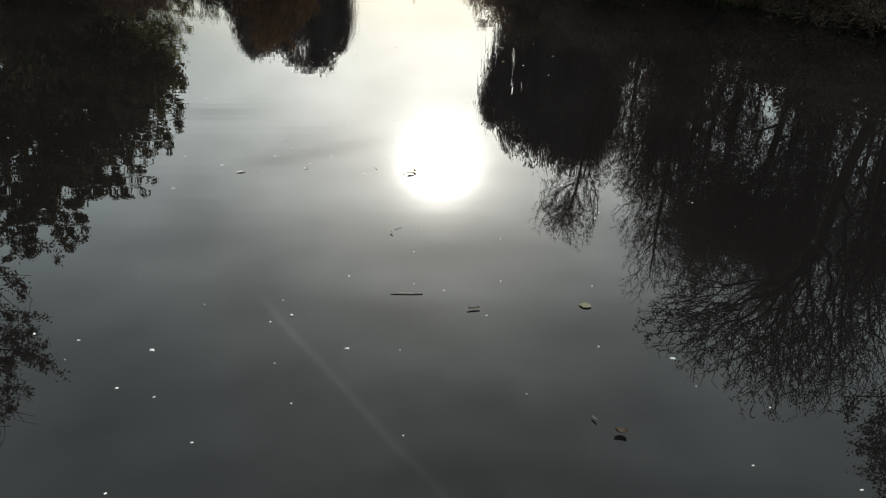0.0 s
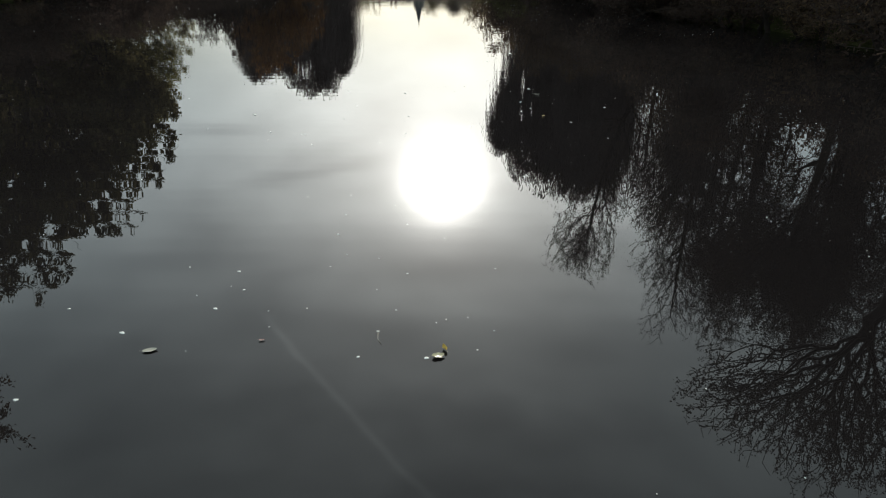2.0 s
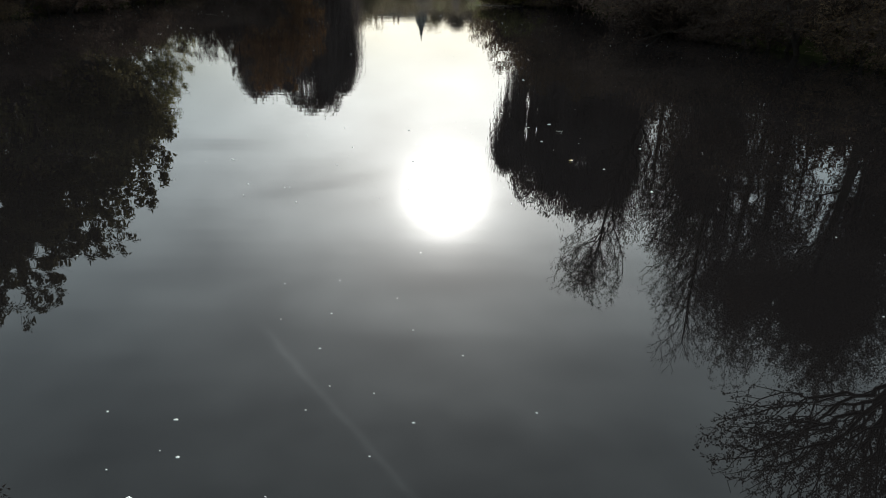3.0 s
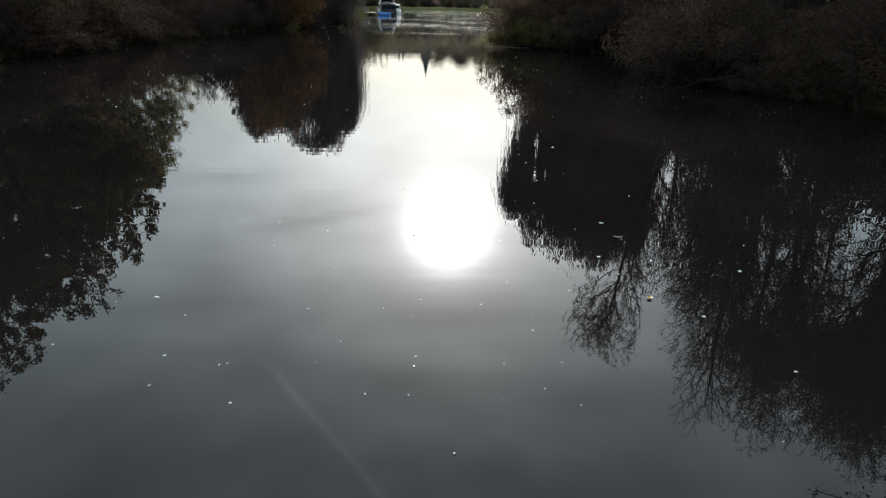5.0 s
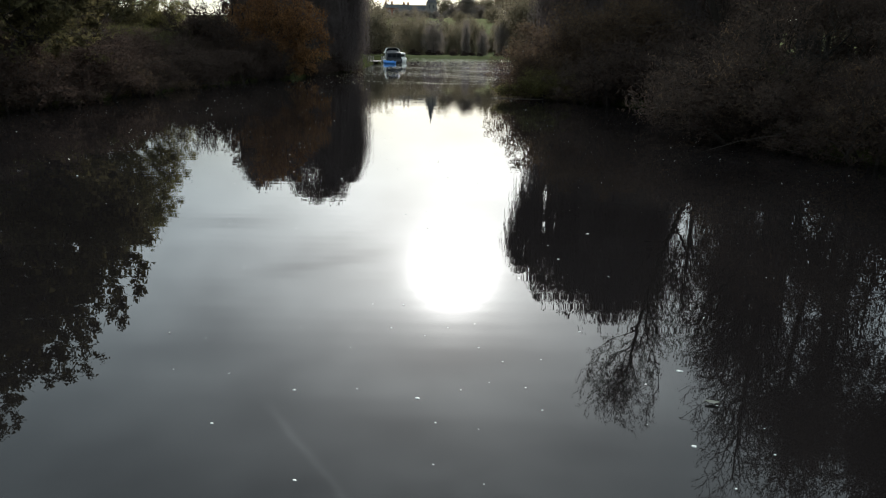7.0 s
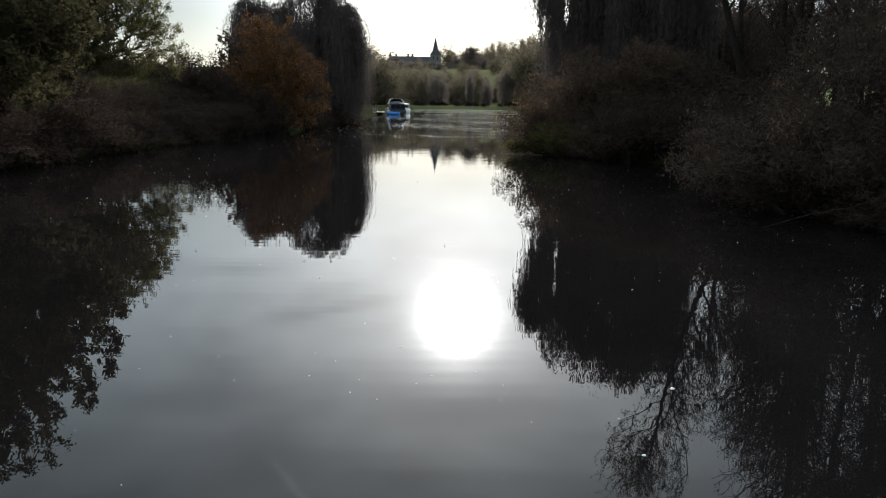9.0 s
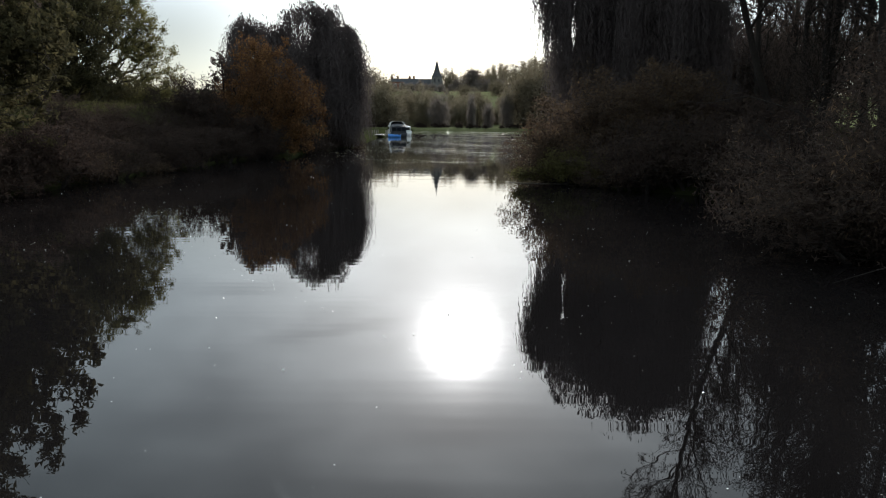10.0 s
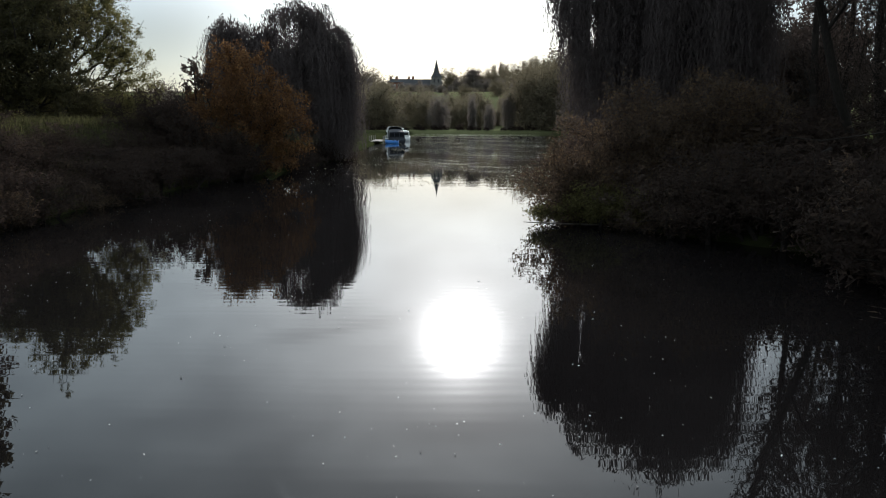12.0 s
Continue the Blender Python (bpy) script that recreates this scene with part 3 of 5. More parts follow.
    for gx0, half, lo, hi in gaps:
        c = tri.mean(1)
        wide = half * (0.75 + 0.5 * np.sin(c[:, 2] * 2.1 + gx0)) * np.clip((hi - c[:, 2]) / 0.8, 0, 1) * np.clip((c[:, 2] - lo) / 0.8, 0, 1)
        tri = tri[(np.abs(c[:, 0] - gx0 - 0.15 * (c[:, 1] - 68.0)) > wide) | (rng.random(len(c)) < 0.14)]
    lv = tri.reshape(-1, 3)
    lf = np.arange(len(lv)).reshape(-1, 3)
    part_np("crown", lv - origin, lf, mat, root, "long hanging leafy strands")
    return root


# ---- left bank ----
willow("weeping_willow", 11, [(-20, 93, 1.0, 0, 8.5), (-19.2, 94, 3.0, 0.5, 7.5)],
       [(-17.0, 93, 14.1, 2.3, 3.0, 1.5), (-14.6, 93, 13.9, 1.9, 3.0, 1.4), (-20.2, 93.5, 12.0, 2.1, 3.0, 1.3), (-23.0, 92.5, 12.4, 1.9, 3.0, 1.4), (-22.6, 92.5, 10.2, 2.4, 3.0, 2.0), (-19.6, 93, 10.4, 2.6, 3.0, 2.0), (-13.6, 93.5, 8.4, 2.2, 3.0, 2.6), (-14.6, 93, 11.2, 2.2, 3.0, 1.8), (-11.8, 94, 10.6, 1.1, 2.2, 1.1), (-12.6, 93.5, 12.0, 1.2, 2.4, 1.2), (-18, 93, 8.5, 5.5, 5, 3), (-13.6, 92.5, 5.0, 3.0, 3.5, 2.2), (-22, 92.0, 5.5, 3.5, 3.5, 2.2)],
       820, 0.55, 9800, (0.1, 2.5), (2.0, 11.0), M_WILLOW, "large weeping willow trailing dark strands over the river bank", leaf_len=0.24, leaf_wide=0.06, step=0.17)
tree("autumn_shrub", 12, [(-17.2, 75, 0.3, 0, 2.5), (-16.4, 74.5, 1.2, 0, 2.5), (-18.0, 74.8, -1.4, 0.2, 2.5), (-15.8, 75.5, 1.8, 0.5, 2.0)],
     [(-17.2, 75, 6.5, 2.7, 2.8, 3.9), (-15.0, 74.5, 4.9, 2.9, 2.6, 3.3), (-13.5, 74.5, 3.3, 2.1, 2.4, 2.6), (-19.4, 75, 4.0, 2.6, 2.6, 3.1), (-20.8, 75, 3.0, 1.9, 2.4, 2.4), (-16.0, 74.5, 2.0, 5.2, 3.2, 2.0)],
     2200, 0.22, (26, 0.25, 0.17, 0.62, 0.1), M_ORANGE, "rounded shrub in rusty orange autumn leaf at the water's edge", "shrub", clump=-0.42)
tree("sapling", 13, [(-20.6, 75.5, 0.1, 0, 6.2)], [(-20.6, 75.5, 7.7, 1.0, 0.9, 1.2), (-19.9, 75.4, 6.6, 1.1, 0.8, 1.1), (-21.0, 75.4, 6.2, 0.7, 0.8, 0.9)],
     110, 0.07, (4, 0.16, 0.34, 0.6, 0.2), M_DULL, "slim sapling with large dark leaves beside the orange shrub", "tree")
tree("broad_tree", 14, [(-45, 98, 1.0, 0, 13)],
     [(-44, 98, 17.5, 7, 6, 8), (-39.2, 97, 17, 5.0, 6, 5.5), (-36.2, 97, 11.5, 4.3, 5, 4.5), (-35.8, 97, 6.2, 4.3, 5, 5.0), (-50, 98, 16, 5, 5, 7), (-45, 96, 7, 6, 5, 5)],
     4000, 0.55, (54, 0.34, 0.19, 0.6, 0.1), M_YELLOWGREEN, "tall broad tree turning yellow-green behind the grassy bank", r_tip=0.02, clump=-0.16)
tree("broad_tree", 18, [(-39.5, 87, 0.5, 0, 9)],
     [(-39.5, 87, 12, 6, 5, 6.5), (-36.8, 87, 6.5, 4, 4, 4), (-43, 87, 9, 5, 5, 6)],
     1700, 0.4, (40, 0.34, 0.25, 0.6, 0.1), M_OLIVE, "dark olive tree standing on the grassy bank", r_tip=0.016, clump=-0.4)
tree("overhanging_tree", 15, [(-23.5, 43, 2.0, -0.5, 7.5), (-22.5, 44, 5.0, -1, 5.0)],
     [(-22, 42, 9, 5.4, 5, 4.2), (-18.2, 41, 5.0, 3.6, 4, 3.4), (-24, 43, 12, 4.2, 4, 2.6), (-20, 45, 6, 4, 4, 4), (-27, 44, 9, 4, 4, 5), (-27.5, 43.5, 15, 3.6, 4, 3.6)],
     3000, 0.36, (64, 0.22, 0.21, 0.55, 0.2), M_OLIVE, "leaning waterside tree with thinning olive leaves", r_tip=0.010, clump=-0.22)
tree("leafy_tree", 16, [(-22, 23, 2.5, 0, 8.5)],
     [(-19.8, 22, 12, 4.6, 4, 4.5), (-17, 21.5, 9.5, 2.4, 3, 2.0), (-17.6, 22, 13.6, 2.2, 3, 2.0)],
     1700, 0.3, (50, 0.16, 0.13, 0.55, 0.2), M_BRONZE, "waterside tree with dark drooping leaf clusters", r_tip=0.010, clump=-0.05)
tree("broad_tree", 17, [(-33, 62, 0.5, 0, 9)],
     [(-33, 62, 11, 5.5, 5, 5), (-36, 62, 8, 5, 5, 5), (-31.5, 62, 6.5, 3.6, 4, 3.2)],
     1700, 0.35, (32, 0.36, 0.22, 0.6, 0.1), M_DULL, "mid-sized dull olive tree on the grassy bank", r_tip=0.014)

# ---- right bank ----
willow("weeping_willow", 21, [(13.5, 69, -1.0, 0, 10.5), (14.4, 70, 2, 0, 9)],
       [(12.6, 69, 18.3, 4.0, 4.5, 2.7), (9.2, 69, 17.4, 2.3, 3.5, 2.6), (15.0, 69, 16.4, 2.6, 4.5, 3.4), (16.3, 69, 12.0, 1.7, 3.0, 4.0), (11.9, 68.5, 11, 5.0, 5, 3.5), (5.9, 69, 14.9, 1.3, 1.8, 1.0), (5.2, 69, 15.1, 0.9, 1.8, 0.8), (8.2, 69, 13.6, 2.0, 3, 2.0), (9.4, 68, 5.5, 2.4, 3, 2.2), (14, 67, 6, 3.6, 4, 2.4)],
       760, 0.6, 8400, (0.1, 3.5), (2.0, 12.0), M_WILLOW, "tall weeping willow with strands hanging to the water", gaps=((7.1, 0.17, 7.6, 13.6), (8.05, 0.07, 8.8, 13.2)), short=(6.7, 7.8, 620), leaf_len=0.25, leaf_wide=0.06, step=0.18)
tree("slender_tree", 22, [(15.0, 52, -4.6, -1.0, 14.5)],
     [(9.7, 50.5, 17.6, 2.5, 2.4, 3.2), (11.4, 51, 14.2, 1.8, 2.0, 2.6), (12.2, 50.5, 11.0, 2.4, 2.2, 3.6)],
     3000, 0.16, (11, 0.16, 0.09, 0.5, 0.1), M_DULL, "slender half-bare tree with a fine twiggy crown", group="waterside trees", r_tip=0.010, power=0.44, bias=0.5)
THIN_OR_FULL = {31: 5, 23: 6, 24: 5, 46: 11, 37: 19, 28: 20, 33: 18, 32: 26, 25: 13, 26: 12, 34: 16, 35: 18, 36: 14, 38: 13, 39: 18, 40: 14}     # leaves to a twig, tree by tree
for seed, x, y, lx, h, w in ((31, 16.2, 45, -1.2, 22.5, 2.3), (32, 17.6, 42, -0.8, 20.0, 2.3), (33, 20.5, 38, -0.6, 20.0, 2.8), (24, 16.5, 52, -0.7, 19.5, 2.0), (25, 18.4, 50, -0.5, 21.0, 2.2), (29, 17.6, 61, -0.5, 18.0, 1.7), (30, 21.2, 66, -0.3, 19.0, 2.2), (26, 20.6, 55, -0.8, 18.0, 2.2), (46, 18.8, 57, -0.4, 16.5, 1.8), (27, 22.0, 62, -0.8, 18.0, 2.4), (34, 23.0, 43, 0.2, 24.0, 3.2), (35, 19.2, 46, -0.4, 24.0, 2.7),
                             (36, 25.0, 38, 0.5, 21.5, 3.4), (37, 16.2, 34, -1.2, 15.5, 2.3), (28, 18.6, 35, -0.4, 17.5, 2.6), (38, 27.5, 45, 0.2, 21.0, 3.6), (39, 22.0, 31, -0.6, 15.0, 3.0), (40, 29.0, 33, 0.0, 17.0, 3.6), (23, 14.6, 43.5, -1.6, 15.0, 2.2)):
    tree("slender_tree", seed, [(x, y, lx, 0, h * 0.86), (x + 0.7, y + 0.5, lx + 1.6, 0.4, h * 0.72)],
         [(x + lx, y, h * 0.82, w, w, h * 0.20), (x + lx + 0.8, y, h * 0.62, w * 1.15, w, h * 0.20), (x + lx - 0.6, y, h * 0.74, w * 1.1, w, h * 0.12)] + ([(x + lx * 0.5 + 0.3, y, h * 0.40, w * 1.05, w * 0.8, h * 0.21)] if x > 21 or (x > 17.2 and y < 48) else [(x + lx * 0.3 + 0.2, y, h * 0.34, w * 1.1, w, h * 0.17)] if y > 49 else []),
         3000, 0.19, (THIN_OR_FULL.get(seed, 7 if y > 56 else 11), 0.17, 0.10, 0.5, 0.1), M_DULL, "slender tall tree with thin dark autumn foliage", group="waterside trees", r_tip=0.010, clump=-0.38 if seed in (32, 35, 25, 37, 28) else -0.25, power=0.46, bias=0.5)
tree("bare_tree", 41, [(14.4, 23, -2.0, -0.6, 7.0), (15.0, 23.4, 0.2, 0, 8.5)],
     [(10.0, 22.2, 11.0, 3.6, 2.2, 2.4), (12.8, 22.5, 11.6, 3.6, 2.4, 2.8), (8.0, 22, 10.1, 2.0, 1.6, 1.6), (13.2, 22.3, 12.6, 2.8, 2.2, 2.2), (14.5, 22.5, 9.5, 3.0, 2.4, 3.2)],
     4800, 0.19, (8, 0.10, 0.085, 0.5, 0.1), M_DULL, "bare-branched tree reaching out over the water", r_tip=0.0095, bare=0.25, bias=0.5, power=0.42)
tree("leafy_tree", 42, [(15.5, 16, -1.2, 0, 8.0)],
     [(12.6, 15.5, 10.2, 2.4, 2.2, 2.6), (14.5, 16, 7.5, 2.4, 2.2, 2.4)],
     1200, 0.18, (22, 0.18, 0.11, 0.55, 0.2), M_DULL, "waterside tree with dark drooping leaf clusters")
tree("sallow_bush", 43, [(9.0, 34, -0.8, -0.3, 3.0), (9.6, 33.4, -2.0, -0.5, 2.4), (10.4, 34.5, 0.5, 0, 3.4), (11.5, 33.0, 0.5, -0.6, 2.6)],
     [(8.6, 33, 2.4, 3.4, 2.8, 2.4), (5.9, 32.4, 1.3, 2.4, 2.2, 1.4), (11, 34, 4.0, 3.4, 2.6, 3.0), (8.8, 31.2, 1.1, 3.4, 1.8, 1.1), (12.5, 31.5, 1.8, 3.0, 2.2, 1.9)],
     2600, 0.12, (30, 0.26, 0.15, 0.24, 0.3), M_SALLOW, "sprawling sallow bush with narrow fading leaves over the water", "shrub", r_tip=0.006, clump=-0.18, hole=(9.6, 34.0, 2.75, 1.5, 4.0, 0.5))
tree("bramble_bush", 44, [(5.6, 51.5, -0.4, 0, 2.0), (7.0, 52, 0, 0, 3.0), (8.5, 52.5, 0.5, 0, 3.5)],
     [(3.3, 51, 1.8, 2.5, 2.0, 2.1), (6.2, 52, 3.0, 2.9, 2.4, 2.8), (9.5, 52.5, 3.4, 3.0, 2.6, 3.2), (2.4, 50.4, 0.6, 1.9, 1.4, 0.8), (7.5, 50.2, 0.9, 4.0, 1.6, 1.0)],
     2300, 0.12, (30, 0.24, 0.13, 0.45, 0.2), M_BRONZE, "tangled waterside bush with bronze and green leaves", "shrub", r_tip=0.006)

tree("waterside_bush", 45, [(4.0, 49.7, -0.2, -0.1, 0.9)],
     [(3.6, 49.5, 0.9, 1.2, 0.8, 0.9), (2.2, 50.0, 0.5, 1.2, 0.7, 0.5), (5.0, 49.0, 0.7, 1.2, 0.7, 0.7)],
     480, 0.05, (24, 0.18, 0.13, 0.4, 0.1), M_YELLOWGREEN, "low yellow-green sprigs growing at the water's edge", "shrub", r_tip=0.005)

# ---- undergrowth: a few bushes, repeated with their own turn and size ----
flat = lambda x, y: np.asarray(x, float) * 0.0
BUSHES = {}
for kind, mat, seed in (("dull", M_BRAMBLE, 61), ("sallow", M_SALLOW, 62), ("bronze", M_BRONZE, 63), ("green", M_OLIVE, 64), ("shade", M_BRAMBLE, 65)):
    BUSHES[kind] = tree("bush", seed, [(0, 0, 0.1, 0, 1.1), (0.4, 0.1, 0.6, 0.1, 1.0), (-0.4, 0.2, -0.6, 0.2, 1.0), (0.1, -0.4, 0, -0.6, 0.8)],
                        [(0, 0, 1.3, 1.5, 1.4, 1.2), (0.9, 0.2, 0.9, 1.0, 1.0, 0.8), (-0.9, 0.1, 0.9, 1.0, 1.0, 0.8), (0, -0.7, 0.6, 1.5, 0.9, 0.6)],
                        190, 0.06, (16, 0.2, 0.17, 0.4, 0.3) if kind == "shade" else (26, 0.17, 0.115, 0.3, 0.3), mat, "tangled low bush on the river bank", "bush", "bank undergrowth", r_tip=0.006, land=flat)
USED = set()
LABELS = {"shade": "dense dark bush in the shade of the trees", "dull": "dense dull olive bush on the river bank", "sallow": "tangled bush with pale narrow leaves on the bank",
          "bronze": "bramble thicket with bronze leaves at the water's edge", "green": "yellow-green bush on the grassy bank"}


def in_lane(x, y):
    """The gap in the thicket that looks out to the meadow."""
    return 35.5 < y < 120 and abs(x - 8.8 - 0.57 * (y - 33.0)) < 2.2


def bush(kind, x, y, size, tall=1.0, turn=0.0, sink=0.15):
    if in_lane(x, y):
        return
    if 29 < y < 35.5 and 6 < x < 14:         # low brambles under the opening
        tall *= 0.55
    z = max(float(height(x, y)), 0.0) - sink
    m = Matrix.LocRotScale((x, y, z), Euler((0, 0, turn)), (size, size, size * tall))
    if kind in USED:
        ob = copy_thing(BUSHES[kind], m)
    else:
        USED.add(kind)
        ob = BUSHES[kind]
        ob.matrix_basis = m
    ob["label"] = LABELS[kind]


prng = random.Random(5)
for x, y, s in ((9.4, 40.5, 1.1), (9.8, 42.6, 1.2), (9.3, 44.6, 1.2), (8.2, 45.8, 1.1), (7.0, 46.6, 1.0), (9.2, 38.6, 1.2), (6.4, 48.2, 1.0)):
    bush("shade", x, y, s, 0.9, 2.3 * x)
# brambles down the left bank, from the near tree to the orange shrub
for k in range(30):
    y = 30 + k * 1.45 + prng.uniform(-0.5, 0.5)
    x = float(np.interp(y, L_Y, L_X))
    bush(prng.choice(["dull", "dull", "dull", "bronze"]), x - prng.uniform(0.0, 0.9), y, prng.uniform(0.8, 1.25), prng.uniform(0.7, 1.1), prng.uniform(0, 6.3))
for k in range(24):
    y = 32 + k * 1.75 + prng.uniform(-0.8, 0.8)
    x = float(np.interp(y, L_Y, L_X)) - prng.uniform(1.8, 4.4)
    bush(prng.choice(["dull", "dull", "bronze", "green", "dull"]), x, y, prng.uniform(0.7, 1.25), prng.uniform(0.6, 0.95), prng.uniform(0, 6.3))
for k in range(34):
    y = 34 + k * 1.2 + prng.uniform(-0.8, 0.8)
    x = float(np.interp(y, L_Y, L_X)) - prng.uniform(3.2, 7.2)
    bush(prng.choice(["dull", "bronze", "dull", "green"]), x, y, prng.uniform(0.6, 1.15), prng.uniform(0.5, 0.85), prng.uniform(0, 6.3))
for k in range(8):
    y = 79 + k * 2.6 + prng.uniform(-0.5, 0.5)
    bush("shade", float(np.interp(y, L_Y, L_X)) - prng.uniform(0.0, 0.8), y, prng.uniform(0.8, 1.2), 0.8, prng.uniform(0, 6.3))
for k in range(12):
    bush("shade", -31 - 2.7 * k + prng.uniform(-0.6, 0.6), 105 + prng.uniform(-2, 2), prng.uniform(1.8, 2.5), prng.uniform(0.8, 1.1), prng.uniform(0, 6.3))
# bushes under the broad tree, and brambles at the orange shrub's foot
for x, y, size in ((-36.2, 97, 1.7), (-38.6, 97, 2.2), (-32.6, 98, 1.0), (-41.0, 96, 2.4)):
    bush("green", x, y, size, 1.2, x)
for x, y, size in ((-21.8, 71.0, 1.5), (-20.2, 70.6, 1.5), (-18.7, 70.6, 1.35), (-17.3, 70.8, 1.15), (-16.0, 71.2, 0.95)):
    bush("dull", x, y, size, 1.0, x)
# thicket along the right bank, low over the water in front and high behind
for k in range(34):
    y = 18 + k * 1.35 + prng.uniform(-0.5, 0.5)
    x = float(np.interp(y, R_Y, R_X)) + prng.uniform(-0.2, 0.9)
    bush(prng.choice(["dull", "sallow", "bronze", "dull"]), x, y, prng.uniform(0.9, 1.4), prng.uniform(0.8, 1.2), prng.uniform(0, 6.3))
for k in range(30):
    y = 20 + k * 1.6 + prng.uniform(-0.6, 0.6)
    x = float(np.interp(y, R_Y, R_X)) + prng.uniform(2.8, 4.8)
    bush(prng.choice(["shade", "shade", "bronze"]), x, y, prng.uniform(1.1, 1.5), prng.uniform(0.7, 1.1), prng.uniform(0, 6.3))
for k in range(26):
    y = 22 + k * 2.4 + prng.uniform(-0.8, 0.8)
    x = float(np.interp(y, R_Y, R_X)) + prng.uniform(7.5, 11.5)
    bush("shade", x, y, prng.uniform(1.5, 2.1), prng.uniform(0.6, 0.9), prng.uniform(0, 6.3))
for k in range(16):
    y = 58 + k * 4.5 + prng.uniform(-1, 1)
    x = float(np.interp(y, R_Y, R_X)) + prng.uniform(0.3, 2.0)
    bush("shade", x, y, prng.uniform(1.5, 2.2), 1.0, prng.uniform(0, 6.3))

# ---- grass on the banks ----


def blades(seed, n, xs, ys, tall, keep):
    rng = np.random.default_rng(seed)
    x, y = rng.uniform(*xs, n), rng.uniform(*ys, n)
    z = height(x, y)
    ok = keep(x, y, z)
    x, y, z = x[ok], y[ok], z[ok]
    n = len(x)
    w = rng.uniform(0.012, 0.03, n)
    h = rng.uniform(*tall, n) * (0.6 + 0.5 * (wob(x, y, 1.1, 8.0) + 1))
    a = rng.uniform(0, 6.3, n)
    lx, ly = rng.normal(size=n) * 0.25 * h, rng.normal(size=n) * 0.25 * h
    base = np.stack([x, y, z - 0.03], 1)
    side = np.stack([np.cos(a) * w, np.sin(a) * w, 0 * w], 1)
    mid = base + np.stack([lx * 0.35, ly * 0.35, h * 0.6], 1)
    tip = base + np.stack([lx, ly, h], 1)
    v = np.stack([base - side, base + side, mid + side * 0.8, tip, mid - side * 0.8], 1).reshape(-1, 3)
    f = np.arange(n)[:, None] * 5 + np.array([[0, 1, 2, 3, 4]])
    return v, f


gv, gf = blades(71, 40000, (-36, -17), (30, 100), (0.25, 0.7), lambda x, y, z: z > 1.9)
tagged(new("grass", np_mesh("grass", gv, gf, M_GRASS)), "long rough grass covering the sloping bank", "grass", kind="stuff")
gv, gf = blades(72, 15000, (5, 26), (18, 75), (0.25, 0.6), lambda x, y, z: z > 0.3)
tagged(new("grass", np_mesh("grass", gv, gf, M_GRASS)), "shaded rough grass under the waterside trees", "grass", kind="stuff")

# ---- the far shore ----
FAR = {}
# round, dark and poplar crowns carry their haze in the leaf colour
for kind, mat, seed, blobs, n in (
        ("round", M_FARHAZE, 51, [(0, 0, 6.2, 3.6, 3.4, 4.2), (0.3, -0.6, 1.4, 4.2, 3.4, 1.5), (2.2, -0.4, 4.2, 2.8, 2.6, 3.2), (-2.4, 0, 4.6, 2.8, 2.6, 3.4), (0, 0, 2.6, 3.8, 3, 2.2)], 460),
        ("dark", M_FARDARKHAZE, 52, [(0, 0, 5.8, 3.2, 3.2, 4.2), (-0.2, -0.5, 1.3, 3.8, 3.2, 1.4), (1.6, 0, 4.0, 2.8, 2.6, 3.2), (-1.8, 0.5, 3.6, 2.8, 2.6, 3.2), (0, 0, 2.2, 3.4, 3, 2.0)], 460),
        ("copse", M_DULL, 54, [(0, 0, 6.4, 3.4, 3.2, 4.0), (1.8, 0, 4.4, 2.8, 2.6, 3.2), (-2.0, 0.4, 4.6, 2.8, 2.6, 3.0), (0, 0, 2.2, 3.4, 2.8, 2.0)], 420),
        ("poplar", M_FARHAZE, 53, [(0, 0, 6.0, 1.0, 1.0, 4.2), (0, 0, 3.4, 1.2, 1.2, 2.6)], 140)):
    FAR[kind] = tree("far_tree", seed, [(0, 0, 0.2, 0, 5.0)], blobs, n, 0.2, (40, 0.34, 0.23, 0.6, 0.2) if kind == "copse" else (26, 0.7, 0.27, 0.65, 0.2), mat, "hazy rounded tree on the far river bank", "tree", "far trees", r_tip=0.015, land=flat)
FAR_LABELS = {"shade": "dense dark bush in the shade of the trees", "round": "hazy rounded olive tree beyond the river", "dark": "dark rounded tree beyond the river", "copse": "dark leafy tree standing behind the waterside trees", "poplar": "slim upright poplar on the far hillside"}


def far_tree(kind, x, y, tall, wide=1.0, turn=0.0):
    if in_lane(x, y):
        return
    s = tall / 10.4
    m = Matrix.LocRotScale((x, y, float(height(x, y)) - 0.2), Euler((0, 0, turn)), (s * wide, s * wide, s))
    key = "far" + kind
    if key in USED:
        ob = copy_thing(FAR[kind], m)
    else:
        USED.add(key)
        ob = FAR[kind]
        ob.matrix_basis = m
    ob["label"] = FAR_LABELS[kind]


